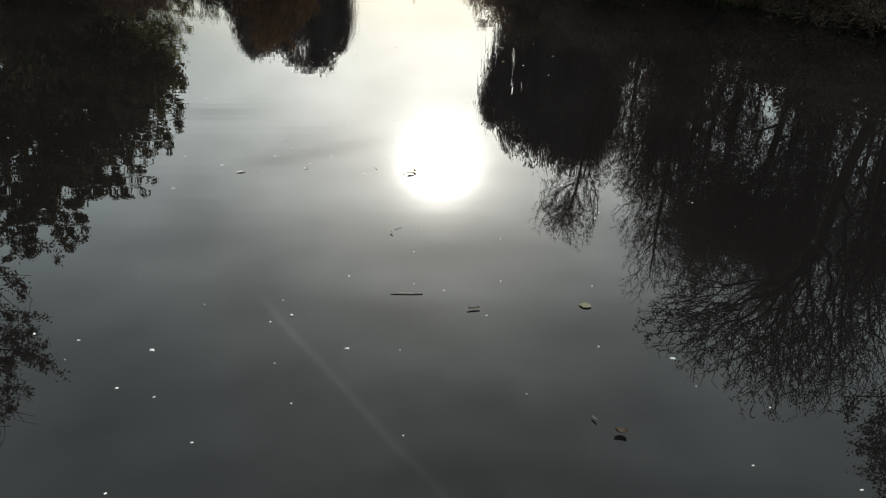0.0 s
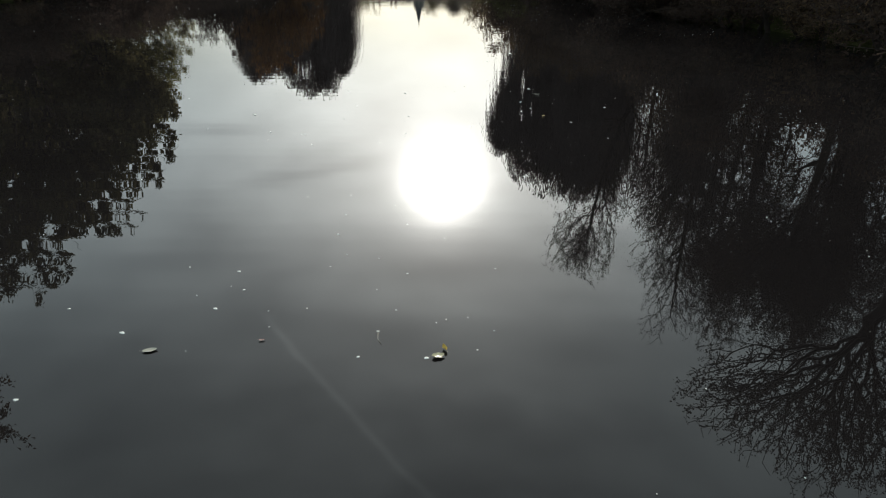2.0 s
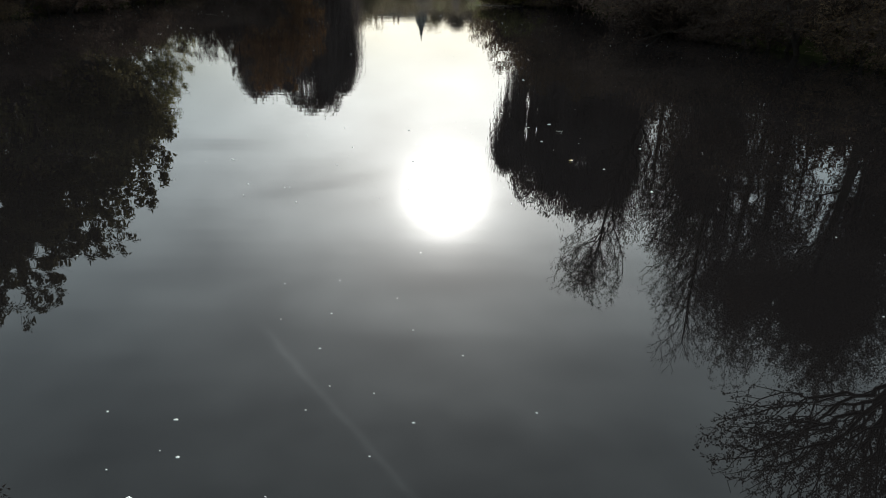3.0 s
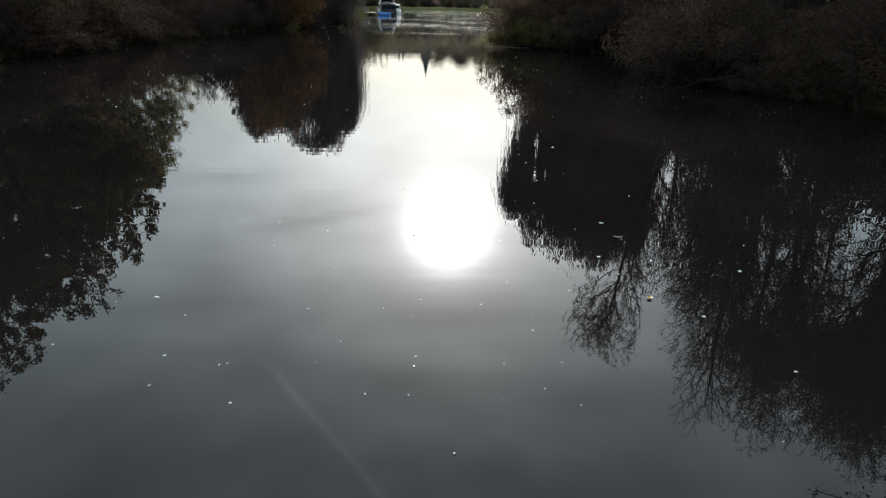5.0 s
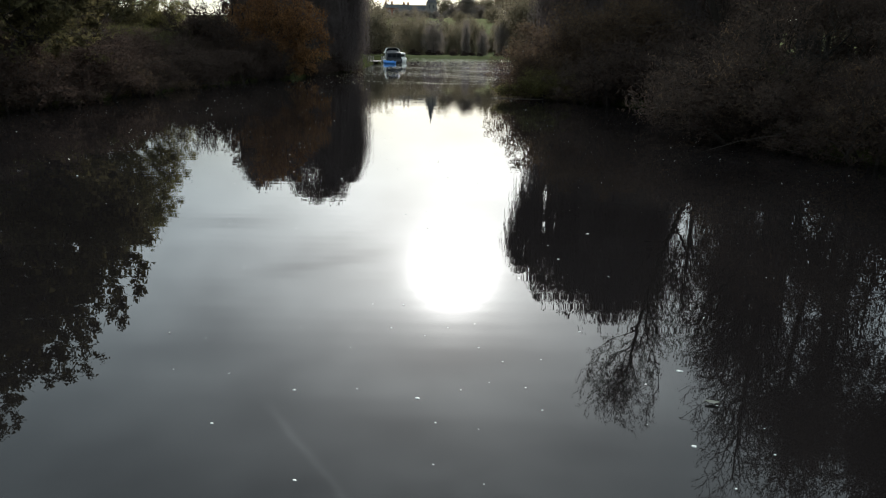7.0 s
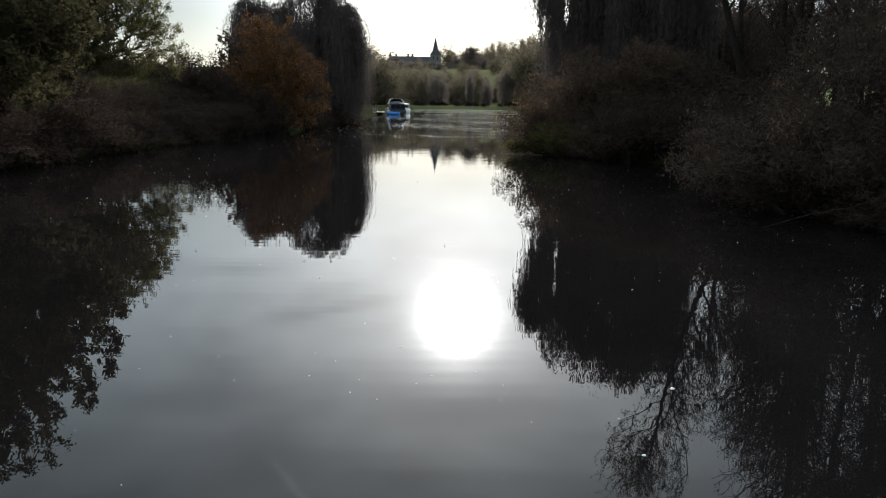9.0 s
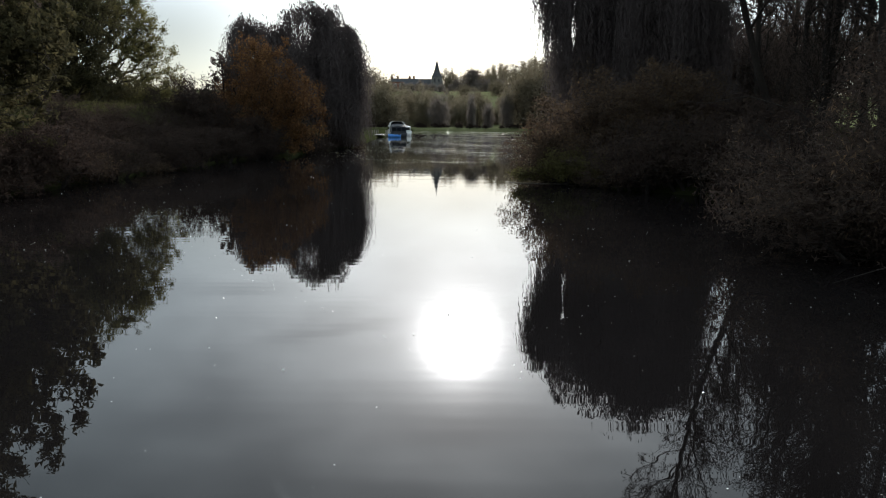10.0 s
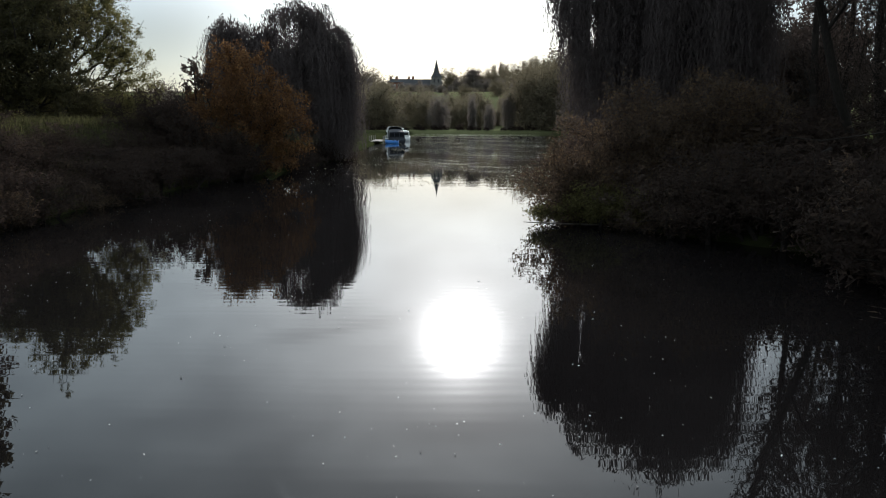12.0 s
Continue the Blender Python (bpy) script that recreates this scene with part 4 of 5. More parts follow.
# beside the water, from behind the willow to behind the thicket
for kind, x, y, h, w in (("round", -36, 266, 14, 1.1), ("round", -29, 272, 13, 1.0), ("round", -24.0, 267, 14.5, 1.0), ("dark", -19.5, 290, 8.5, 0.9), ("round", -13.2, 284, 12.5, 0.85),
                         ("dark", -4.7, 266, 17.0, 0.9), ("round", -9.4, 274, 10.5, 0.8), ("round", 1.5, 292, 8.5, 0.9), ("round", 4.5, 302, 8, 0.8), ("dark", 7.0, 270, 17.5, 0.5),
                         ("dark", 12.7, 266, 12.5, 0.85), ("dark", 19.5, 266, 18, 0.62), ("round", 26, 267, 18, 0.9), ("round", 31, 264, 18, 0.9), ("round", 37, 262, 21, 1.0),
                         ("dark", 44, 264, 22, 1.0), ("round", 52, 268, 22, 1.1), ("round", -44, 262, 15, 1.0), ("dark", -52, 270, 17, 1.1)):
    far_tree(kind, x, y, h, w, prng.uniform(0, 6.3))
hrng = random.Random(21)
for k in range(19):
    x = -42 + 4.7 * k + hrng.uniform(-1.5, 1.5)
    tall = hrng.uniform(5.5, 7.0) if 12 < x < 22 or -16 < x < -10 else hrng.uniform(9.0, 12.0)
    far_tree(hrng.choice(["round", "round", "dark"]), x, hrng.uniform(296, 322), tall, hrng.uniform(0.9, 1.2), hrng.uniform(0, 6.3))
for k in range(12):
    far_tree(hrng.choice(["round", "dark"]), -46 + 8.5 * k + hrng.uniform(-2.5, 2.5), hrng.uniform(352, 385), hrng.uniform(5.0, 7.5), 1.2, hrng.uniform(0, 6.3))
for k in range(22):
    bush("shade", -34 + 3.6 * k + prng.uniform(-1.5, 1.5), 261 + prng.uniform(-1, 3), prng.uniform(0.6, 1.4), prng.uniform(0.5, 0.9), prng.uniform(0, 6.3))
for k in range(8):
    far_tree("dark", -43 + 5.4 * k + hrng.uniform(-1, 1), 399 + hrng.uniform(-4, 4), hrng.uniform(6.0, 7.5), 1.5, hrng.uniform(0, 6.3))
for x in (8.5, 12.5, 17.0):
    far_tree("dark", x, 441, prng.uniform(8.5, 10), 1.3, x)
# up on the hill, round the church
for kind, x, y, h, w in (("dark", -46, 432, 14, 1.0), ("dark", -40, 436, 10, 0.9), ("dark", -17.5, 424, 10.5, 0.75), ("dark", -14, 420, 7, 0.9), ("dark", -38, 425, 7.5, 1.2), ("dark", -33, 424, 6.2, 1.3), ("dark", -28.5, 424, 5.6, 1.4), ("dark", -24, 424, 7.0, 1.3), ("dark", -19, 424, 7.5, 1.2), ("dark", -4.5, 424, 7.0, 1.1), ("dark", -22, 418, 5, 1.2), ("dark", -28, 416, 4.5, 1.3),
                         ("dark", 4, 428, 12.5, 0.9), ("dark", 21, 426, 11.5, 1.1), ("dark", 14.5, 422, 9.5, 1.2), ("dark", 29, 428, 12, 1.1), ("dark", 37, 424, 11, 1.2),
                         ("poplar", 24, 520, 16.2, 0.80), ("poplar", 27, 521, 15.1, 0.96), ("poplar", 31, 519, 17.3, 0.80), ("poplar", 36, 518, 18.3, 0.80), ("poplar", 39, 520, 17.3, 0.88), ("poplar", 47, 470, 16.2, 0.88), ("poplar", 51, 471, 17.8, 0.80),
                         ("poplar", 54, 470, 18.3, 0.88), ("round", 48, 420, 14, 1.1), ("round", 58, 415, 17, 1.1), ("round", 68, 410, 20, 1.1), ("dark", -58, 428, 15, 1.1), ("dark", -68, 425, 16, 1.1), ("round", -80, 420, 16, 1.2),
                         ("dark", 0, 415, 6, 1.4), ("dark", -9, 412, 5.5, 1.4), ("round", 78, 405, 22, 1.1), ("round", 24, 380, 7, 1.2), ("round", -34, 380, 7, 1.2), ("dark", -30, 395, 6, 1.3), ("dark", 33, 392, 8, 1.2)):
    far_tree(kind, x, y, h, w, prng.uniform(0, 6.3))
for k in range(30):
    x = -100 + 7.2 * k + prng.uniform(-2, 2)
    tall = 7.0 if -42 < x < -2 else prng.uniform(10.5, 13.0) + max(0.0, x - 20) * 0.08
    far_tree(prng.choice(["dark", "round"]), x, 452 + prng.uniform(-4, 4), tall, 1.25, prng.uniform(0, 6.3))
# small tree in the gap beyond the grassy bank
far_tree("dark", -52.5, 150, 14.8, 0.85, 1.0)
far_tree("dark", -57, 152, 12.5, 0.9, 3.0)
# trees that close the view beyond both banks
for k in range(5):
    far_tree("dark", -58 - prng.uniform(0, 10), 34 + k * 14, prng.uniform(13, 17), 1.0, prng.uniform(0, 6.3))
for k in range(6):
    far_tree("dark", -50 - 8 * k, 138 + prng.uniform(-3, 3), prng.uniform(7.5, 9.5), 1.1, prng.uniform(0, 6.3))
for k in range(9):
    far_tree("copse", 21 + 4.6 * k + prng.uniform(0, 2), 92 + prng.uniform(-6, 6) - 5 * k, prng.uniform(10.9, 12.8), 1.1, prng.uniform(0, 6.3))


for x, y, h in ((19.5, 78, 10.2), (24.5, 76, 9.4), (29, 72, 11.2), (16.5, 84, 10.8), (35, 66, 11.2), (22, 83, 9.8), (33, 79, 12.2), (38, 73, 11.8), (26.5, 82, 11.6)):
    far_tree("copse", x, y, h, 1.0, x)


def cedar(x, y):
    rng = np.random.default_rng(81)
    z = float(height(x, y)) - 0.2
    blobs = [(0.4 * math.sin(i * 2.1), 0, 5.5 + i * 2.2, (7.6, 8.0, 6.6, 5.0)[i], 4, 1.15) for i in range(4)]
    stems = [stem_line(rng, (0, 0, 0), (0.2, 0, 12.2), 0.3)]
    P, par = grow(rng, stems, in_blobs(rng, blobs, 420, 0.6), 0.2)
    r, _ = girth(par, 0.02, 0.45)
    root = tagged(new("cedar_tree"), "dark cedar with flat layered branches near the church", "tree")
    root.location = (x, y, z)
    v, f = tubes(P, par, r)
    part_np("trunk", v, f, M_BARK, root, "", True)
    lv, lf = leaves(rng, P[10:], 30, (0.5, 0.5, 0.25), 0.40, 0.7)
    part_np("crown", lv, lf, M_FARDARKHAZE, root)


cedar(13.0, 430)


def church(x, y):
    z = float(height(x, y)) - 0.6
    root = tagged(new("church"), "stone parish church with a pointed spire on the hill", "church")
    root.location = (x, y, z)
    bm = bmesh.new()
    box(bm, -3, -3, 0, 3, 3, 9.6, 0.1)
    for s in ((-3, -3), (3, -3), (-3, 3), (3, 3)):
        box(bm, s[0] - 0.5, s[1] - 0.5, 0, s[0] + 0.5, s[1] + 0.5, 7.5, 0.05)
    tower = part("tower", bm, M_STONE, root)
    for s in (-1, 1):
        box_part("louvre", (s * 1.2 - 0.4, -3.08, 6.4, s * 1.2 + 0.4, -2.96, 8.4), M_SLATE, tower)
    # broached spire: square foot, eight sides above
    tip = 38.2 - z
    bm = bmesh.new()
    ring0 = [bm.verts.new((3.2 * a, 3.2 * b, 9.5)) for a, b in ((-1, -1), (0, -1), (1, -1), (1, 0), (1, 1), (0, 1), (-1, 1), (-1, 0))]
    ring1 = [bm.verts.new((1.75 * math.cos(w), 1.75 * math.sin(w), 12.0)) for w in (radians(-135 + 45 * i) for i in range(8))]
    ring2 = [bm.verts.new((0.12 * math.cos(w), 0.12 * math.sin(w), tip + 0.2)) for w in (radians(-135 + 45 * i) for i in range(8))]
    for r0, r1 in ((ring0, ring1), (ring1, ring2)):
        for i in range(8):
            bm.faces.new((r0[i], r0[(i + 1) % 8], r1[(i + 1) % 8], r1[i]))
    bm.faces.new(ring2)
    spire = part("spire", bm, M_SLATE, root)
    bm = bmesh.new()
    box(bm, -0.06, -0.06, tip, 0.06, 0.06, tip + 1.2)
    box(bm, -0.35, -0.05, tip + 0.7, 0.35, 0.05, tip + 0.82)
    part("finial", bm, M_SLATE, spire)
    bm = bmesh.new()
    box(bm, -19, 0, 0, -2.9, 8, 5.0)
    nave = part("nave", bm, M_STONE, root)
    bm = bmesh.new()
    vs = [bm.verts.new(p) for p in ((-19.4, -0.4, 4.9), (-2.9, -0.4, 4.9), (-2.9, 8.4, 4.9), (-19.4, 8.4, 4.9), (-19.4, 4, 8.6), (-2.9, 4, 8.6))]
    for q in ((0, 1, 5, 4), (2, 3, 4, 5), (1, 2, 5), (3, 0, 4), (3, 2, 1, 0)):
        bm.faces.new([vs[i] for i in q])
    part("roof", bm, M_SLATE, nave)
    for i in range(4):
        box_part("window", (-17.5 + i * 3.8, -0.06, 1.6, -16.3 + i * 3.8, 0.05, 4.0), M_GLASS, nave)


church(-8.0, 430)


def manor(x, y):
    z = float(height(x, y)) - 0.4
    root = tagged(new("manor_house"), "long brick house with slate roof and tall chimneys", "house")
    root.location = (x, y, z)
    bm = bmesh.new()
    box(bm, -8, 0, 0, 8, 8, 7.2)
    wall = part("wall", bm, M_BRICK, root)
    bm = bmesh.new()
    vs = [bm.verts.new(p) for p in ((-8.4, -0.4, 7.1), (8.4, -0.4, 7.1), (8.4, 8.4, 7.1), (-8.4, 8.4, 7.1), (-6.5, 4, 9.3), (6.5, 4, 9.3))]
    for q in ((0, 1, 5, 4), (2, 3, 4, 5), (1, 2, 5), (3, 0, 4), (3, 2, 1, 0)):
        bm.faces.new([vs[i] for i in q])
    roof = part("roof", bm, M_SLATE, root)
    for cx in (-6.6, -3.0, 4.2, 6.8):
        bm = bmesh.new()
        box(bm, cx - 0.6, 3.3, 7.6, cx + 0.6, 4.7, 10.4, 0.05)
        box(bm, cx - 0.7, 3.2, 10.2, cx + 0.7, 4.8, 10.45)
        for s in (-0.3, 0.3):
            box(bm, cx + s - 0.15, 3.85, 10.4, cx + s + 0.15, 4.15, 11.0)
        part("chimney", bm, M_BRICK, roof)
    for row in (1.0, 4.3):
        for i in range(6):
            wx = -6.6 + i * 2.6
            w = box_part("window", (wx - 0.55, -0.07, row, wx + 0.55, 0.04, row + 1.8), M_WHITE, wall)
            for s in (-1, 1):
                box_part("pane", (wx + s * 0.26 - 0.2, -0.09, row + 0.12, wx + s * 0.26 + 0.2, -0.072, row + 1.68), M_GLASS, w)


manor(-29.0, 442)

# ---- boats and landing stage ----


def hull(bm, length, beam, high, z0=-0.35, bow=0.35):
    """A rounded hull, stern at y = 0, bow at y = length."""
    rows = []
    for i in range(9):
        u = i / 8
        w = beam / 2 * (1 - max(0.0, (u - (1 - bow)) / bow) ** 2.2)
        lift = high + 0.25 * u * u
        rows.append([bm.verts.new(p) for p in ((-w, length * u, lift), (-w * 0.92, length * u, 0.1), (-w * 0.55, length * u, z0), (w * 0.55, length * u, z0), (w * 0.92, length * u, 0.1), (w, length * u, lift))])
    for a, b in zip(rows, rows[1:]):
        for i in range(5):
            bm.faces.new((a[i], a[i + 1], b[i + 1], b[i]))
        bm.faces.new((a[5], a[0], b[0], b[5]))
    bm.faces.new(rows[0][::-1])
    bmesh.ops.remove_doubles(bm, verts=bm.verts, dist=0.001)


def loft(bm, profiles):
    rings = [[bm.verts.new(p) for p in pr] for pr in profiles]
    k = len(rings[0])
    for a, b in zip(rings, rings[1:]):
        for i in range(k):
            bm.faces.new((a[i], a[(i + 1) % k], b[(i + 1) % k], b[i]))
    bm.faces.new(rings[0][::-1])
    bm.faces.new(rings[-1])


def arch(w, y, z0, z1, crown):
    pts = [(-w, y, z0), (w, y, z0)]
    for i in range(7):
        u = 1 - i / 6 * 2
        pts.append((w * 0.92 * u, y, z1 + crown * (1 - u * u)))
    return pts


def cruiser(x, y, turn):
    root = tagged(new("cabin_cruiser"), "moored cabin cruiser with dark canvas cockpit under white hoops", "boat")
    root.matrix_basis = pose(x, y, 0, 0, 0, turn) @ Matrix.Scale(1.12, 4)
    bm = bmesh.new()
    hull(bm, 9.5, 2.9, 0.75)
    part("hull", bm, M_CANVAS, root, "dark hull", True)
    bm = bmesh.new()
    loft(bm, [arch(1.30, 0.15, 0.72, 1.75, 0.12), arch(1.28, 1.6, 0.72, 2.05, 0.15), arch(1.26, 3.2, 0.72, 2.15, 0.18)])
    canopy = part("canopy", bm, M_CANVAS, root, "dark canvas cockpit cover")
    for sx in (-0.8, 0.0, 0.8):
        box_part("canopy_window", (sx - 0.34, 0.10, 1.05, sx + 0.34, 0.16, 1.62), M_GLASS, canopy)
    bm = bmesh.new()
    loft(bm, [arch(1.25, 3.22, 0.78, 2.0, 0.25), arch(1.25, 6.0, 0.80, 2.0, 0.28), arch(1.0, 7.6, 0.82, 1.45, 0.2)])
    cabin = part("cabin", bm, M_WHITE, root, "white cabin")
    for s in (-1, 1):
        for k in range(3):
            box_part("window", (s * 1.26 - 0.03, 3.7 + k * 0.85, 1.25, s * 1.26 + 0.03, 4.35 + k * 0.85, 1.75), M_GLASS, cabin)
    full = lambda v: math.copysign(abs(v) ** 0.6, v)         # squarer than a circle
    # white hoop over the cockpit, with an open slot under it
    bm = bmesh.new()
    for yy in (2.6, 3.4):
        pr = [(1.3 * full(math.cos(radians(a))), 1.9 + 0.85 * full(math.sin(radians(a)))) for a in range(0, 181, 15)]
        ring = []
        for px, pz in pr:
            ring.append([bm.verts.new((px * q, yy + dy, 1.9 + (pz - 1.9) * q)) for q, dy in ((1.0, -0.07), (1.0, 0.07), (0.88, 0.07), (0.88, -0.07))])
        for a, b in zip(ring, ring[1:]):
            for i in range(4):
                bm.faces.new((a[i], a[(i + 1) % 4], b[(i + 1) % 4], b[i]))
        bm.faces.new(ring[0]), bm.faces.new(ring[-1])
    hoop = part("hoop", bm, M_WHITE, root, "white curved roof hoop")
    bm = bmesh.new()
    rim = [(1.16 * full(math.cos(radians(a))), 1.9 + 0.74 * full(math.sin(radians(a)))) for a in range(0, 181, 15)]
    for lo, hi in ((0, 4), (4, 8), (8, 12)):
        face = [bm.verts.new((px, 2.6, pz)) for px, pz in rim[lo:hi + 1]] + [bm.verts.new((rim[hi][0] * 0.98, 2.6, 1.78)), bm.verts.new((rim[lo][0] * 0.98, 2.6, 1.78))]
        bm.faces.new(face)
    bmesh.ops.solidify(bm, geom=bm.faces[:], thickness=0.03)
    part("windscreen", bm, M_GLASS, hoop, "dark curved windscreen")
    bm = bmesh.new()
    loft(bm, [[(px * 1.0, 2.5, 1.93 + 0.82 * (1 - abs(px / 1.3) ** 3.33) ** 0.3 - d) for px, d in ((-0.9, 0), (-0.45, 0), (0, 0), (0.45, 0), (0.9, 0), (0.9, 0.08), (0.45, 0.08), (0, 0.08), (-0.45, 0.08), (-0.9, 0.08))],
              [(px * 1.0, 5.4, 1.75 + 0.82 * (1 - abs(px / 1.3) ** 3.33) ** 0.3 - d) for px, d in ((-0.9, 0), (-0.45, 0), (0, 0), (0.45, 0), (0.9, 0), (0.9, 0.08), (0.45, 0.08), (0, 0.08), (-0.45, 0.08), (-0.9, 0.08))]])
    part("roof", bm, M_PLANK, root, "pale curved roof")
    bm = bmesh.new()
    for s in (-1, 1):
        box(bm, s * 1.44 - 0.03, 0.1, 0.62, s * 1.44 + 0.03, 6.0, 0.76, 0.01)
    part("rubbing_strake", bm, M_WHITE, root, "white rubbing strake")


def dinghy(x, y, turn):
    root = tagged(new("dinghy"), "small bright blue dinghy tied behind the cruiser", "boat")
    root.matrix_basis = pose(x, y, 0, 0, 0, turn)
    bm = bmesh.new()
    hull(bm, 2.4, 1.25, 0.46, -0.12, 0.5)
    part("hull", bm, M_BLUE, root, "", True)
    bm = bmesh.new()
    for yy in (0.6, 1.4):
        box(bm, -0.52, yy - 0.12, 0.50, 0.52, yy + 0.12, 0.60, 0.01)
    part("seat", bm, M_BLUE, root)
    bm = bmesh.new()
    box(bm, -0.64, -0.05, 0.42, 0.64, 0.05, 0.56, 0.02)
    part("transom", bm, M_BLUE, root)


cruiser(-11.0, 150.5, 11.0)
dinghy(-10.6, 148.7, 88.0)


def white_boat(x, y, turn, s):
    root = tagged(new("motor_boat"), "white motor boat moored beyond the cruiser", "boat")
    root.matrix_basis = pose(x, y, 0, 0, 0, turn) @ Matrix.Scale(s, 4)
    bm = bmesh.new()
    hull(bm, 7.0, 2.5, 0.9)
    part("hull", bm, M_WHITE, root, "", True)
    bm = bmesh.new()
    loft(bm, [arch(1.0, 1.0, 0.88, 2.1, 0.15), arch(1.0, 3.6, 0.88, 2.2, 0.15), arch(0.85, 4.8, 0.9, 1.5, 0.1)])
    cab = part("cabin", bm, M_WHITE, root)
    box_part("window", (-0.8, 0.94, 1.3, 0.8, 1.02, 1.95), M_GLASS, cab)
    for q in (-1, 1):
        box_part("window", (q * 1.0 - 0.03, 1.5, 1.35, q * 1.0 + 0.03, 3.3, 1.9), M_GLASS, cab)


white_boat(-10.4, 164, 3.0, 0.9)
white_boat(-12.6, 180, 4.0, 1.1)


def landing_stage():
    root = tagged(new("landing_stage"), "weathered wooden landing stage beside the moored boats", "jetty")
    root.location = (-14.4, 147, 0)
    for k in range(22):
        box_part("plank", (-1.3, k * 0.5, 0.42 + 0.01 * (k % 3), 1.15 + 0.06 * ((k * 7) % 3), k * 0.5 + 0.46, 0.48 + 0.01 * (k % 3)), M_PLANK, root)
    for px in (-1.15, 1.0):
        box_part("beam", (px - 0.08, 0, 0.26, px + 0.08, 11, 0.416), M_PLANK, root)
        for py in (0.3, 3.6, 7.0, 10.4):
            bm = bmesh.new()
            bmesh.ops.create_cone(bm, cap_ends=True, segments=9, radius1=0.09, radius2=0.08, depth=2.6, matrix=Matrix.Translation((px + (0.17 if px > 0 else -0.17), py, 0.1)))
            part("post", bm, M_PLANK, root)


landing_stage()

# ---- what floats on the water ----


def sampled_leaf(bm, length, wide, curl, lobed=False):
    """A curled leaf blade with a stalk, along x."""
    rows = []
    steps = 8
    for i in range(steps + 1):
        u = i / steps
        w = wide * math.sin(math.pi * min(1, u * 0.92 + 0.06)) ** 0.8 / 2
        if lobed:
            w *= 0.72 + 0.42 * abs(math.sin(u * 8.0))
        zc = curl * (u - 0.5) ** 2 * 2
        rows.append([bm.verts.new((length * (u - 0.5), s * w, zc + curl * abs(s) * 0.6 + 0.004)) for s in (-1, -0.5, 0, 0.5, 1)])
    for a, b in zip(rows, rows[1:]):
        for i in range(4):
            bm.faces.new((a[i], a[i + 1], b[i + 1], b[i]))
    tip = rows[0][2].co
    a = [bm.verts.new(tip + Vector((dx, dy, 0.001))) for dx, dy in ((0, -0.0012), (0, 0.0012), (-length * 0.35, length * 0.05))]
    bm.faces.new(a)


def fleck(bm, rng, s):
    """A clot of foam or down: a low uneven dome."""
    k = 9
    rim = []
    for i in range(k):
        w = 2 * math.pi * i / k
        r = 0.5 * s * rng.uniform(0.6, 1.1)
        rim.append((r * math.cos(w), 0.62 * r * math.sin(w)))
    low = [bm.verts.new((a, b, 0.001)) for a, b in rim]
    mid = [bm.verts.new((a * 0.7, b * 0.7, 0.10 * s * rng.uniform(0.7, 1.3))) for a, b in rim]
    top = bm.verts.new((0, 0, 0.15 * s))
    for i in range(k):
        j = (i + 1) % k
        bm.faces.new((low[i], low[j], mid[j], mid[i]))
        bm.faces.new((mid[i], mid[j], top))


frng = random.Random(3)
FLECKS = []
for i in range(7):
    bm = bmesh.new()
    fleck(bm, frng, 1.0)
    me = bpy.data.meshes.new("fleck")
    bm.normal_update()
    bm.to_mesh(me)
    bm.free()
    me.materials.append(M_FOAM)
    FLECKS.append(me)

# x, y and breadth in centimetres, by stretches of the river
STRETCH_A = [(-3.67, 7.36, 5.2), (-3.39, 8.06, 5.6), (-3.36, 4.7, 3.5), (-2.88, 4.59, 5.1), (-2.25, 4.91, 3.0), (-2.22, 5.19, 2.4), (-1.97, 4.08, 2.2), (-2.4, 3.78, 2.7), (-2.68, 3.45, 2.9), (-1.81, 5.54, 3.3),
             (-1.3, 6.4, 2.8), (-1.35, 5.95, 1.8), (-1.34, 5.42, 2.0), (-1.13, 5.32, 3.2), (-0.86, 4.98, 2.2), (-0.72, 5.46, 2.0), (-0.65, 6.19, 2.3), (-1.41, 4.58, 1.7), (-1.73, 4.6, 4.1), (-1.37, 3.82, 1.8),
             (-0.71, 4.15, 1.6), (-0.21, 4.61, 2.1), (-2.94, 4.22, 3.5), (-2.71, 4.14, 2.3), (-2.13, 4.45, 2.0), (0.2, 4.48, 5.0), (0.57, 4.02, 2.7), (0.29, 3.59, 2.4), (0.72, 3.43, 3.1)]
STRETCH_B = [(-2.9, 8.38, 4.8), (-2.78, 8.66, 3.6), (-2.89, 8.96, 3.8), (-1.89, 7.79, 3.5), (-1.79, 8.09, 3.1), (-1.48, 7.78, 4.6), (-2.23, 10.17, 2.3), (-1.66, 9.94, 2.6), (-0.96, 9.03, 2.2), (-1.17, 7.87, 1.8), (-1.69, 8.37, 2.0), (-1.84, 8.67, 1.7)]
STRETCH_C = [(-1.78, 13.2, 3.3), (-2.68, 13.99, 3.4), (-3.55, 13.18, 4.7), (-2.92, 12.58, 3.7), (-0.89, 13.63, 3.2), (-1.26, 14.1, 3.0), (-1.81, 12.69, 2.3), (-2.09, 12.7, 2.3), (-2.59, 14.87, 4.4), (-0.72, 12.59, 2.3),
             (-3.08, 13.08, 2.6), (0.86, 13.03, 4.1), (0.54, 13.91, 5.4), (1.26, 14.93, 6.6), (0.27, 16.42, 7.5), (-4.41, 13.33, 3.9)]
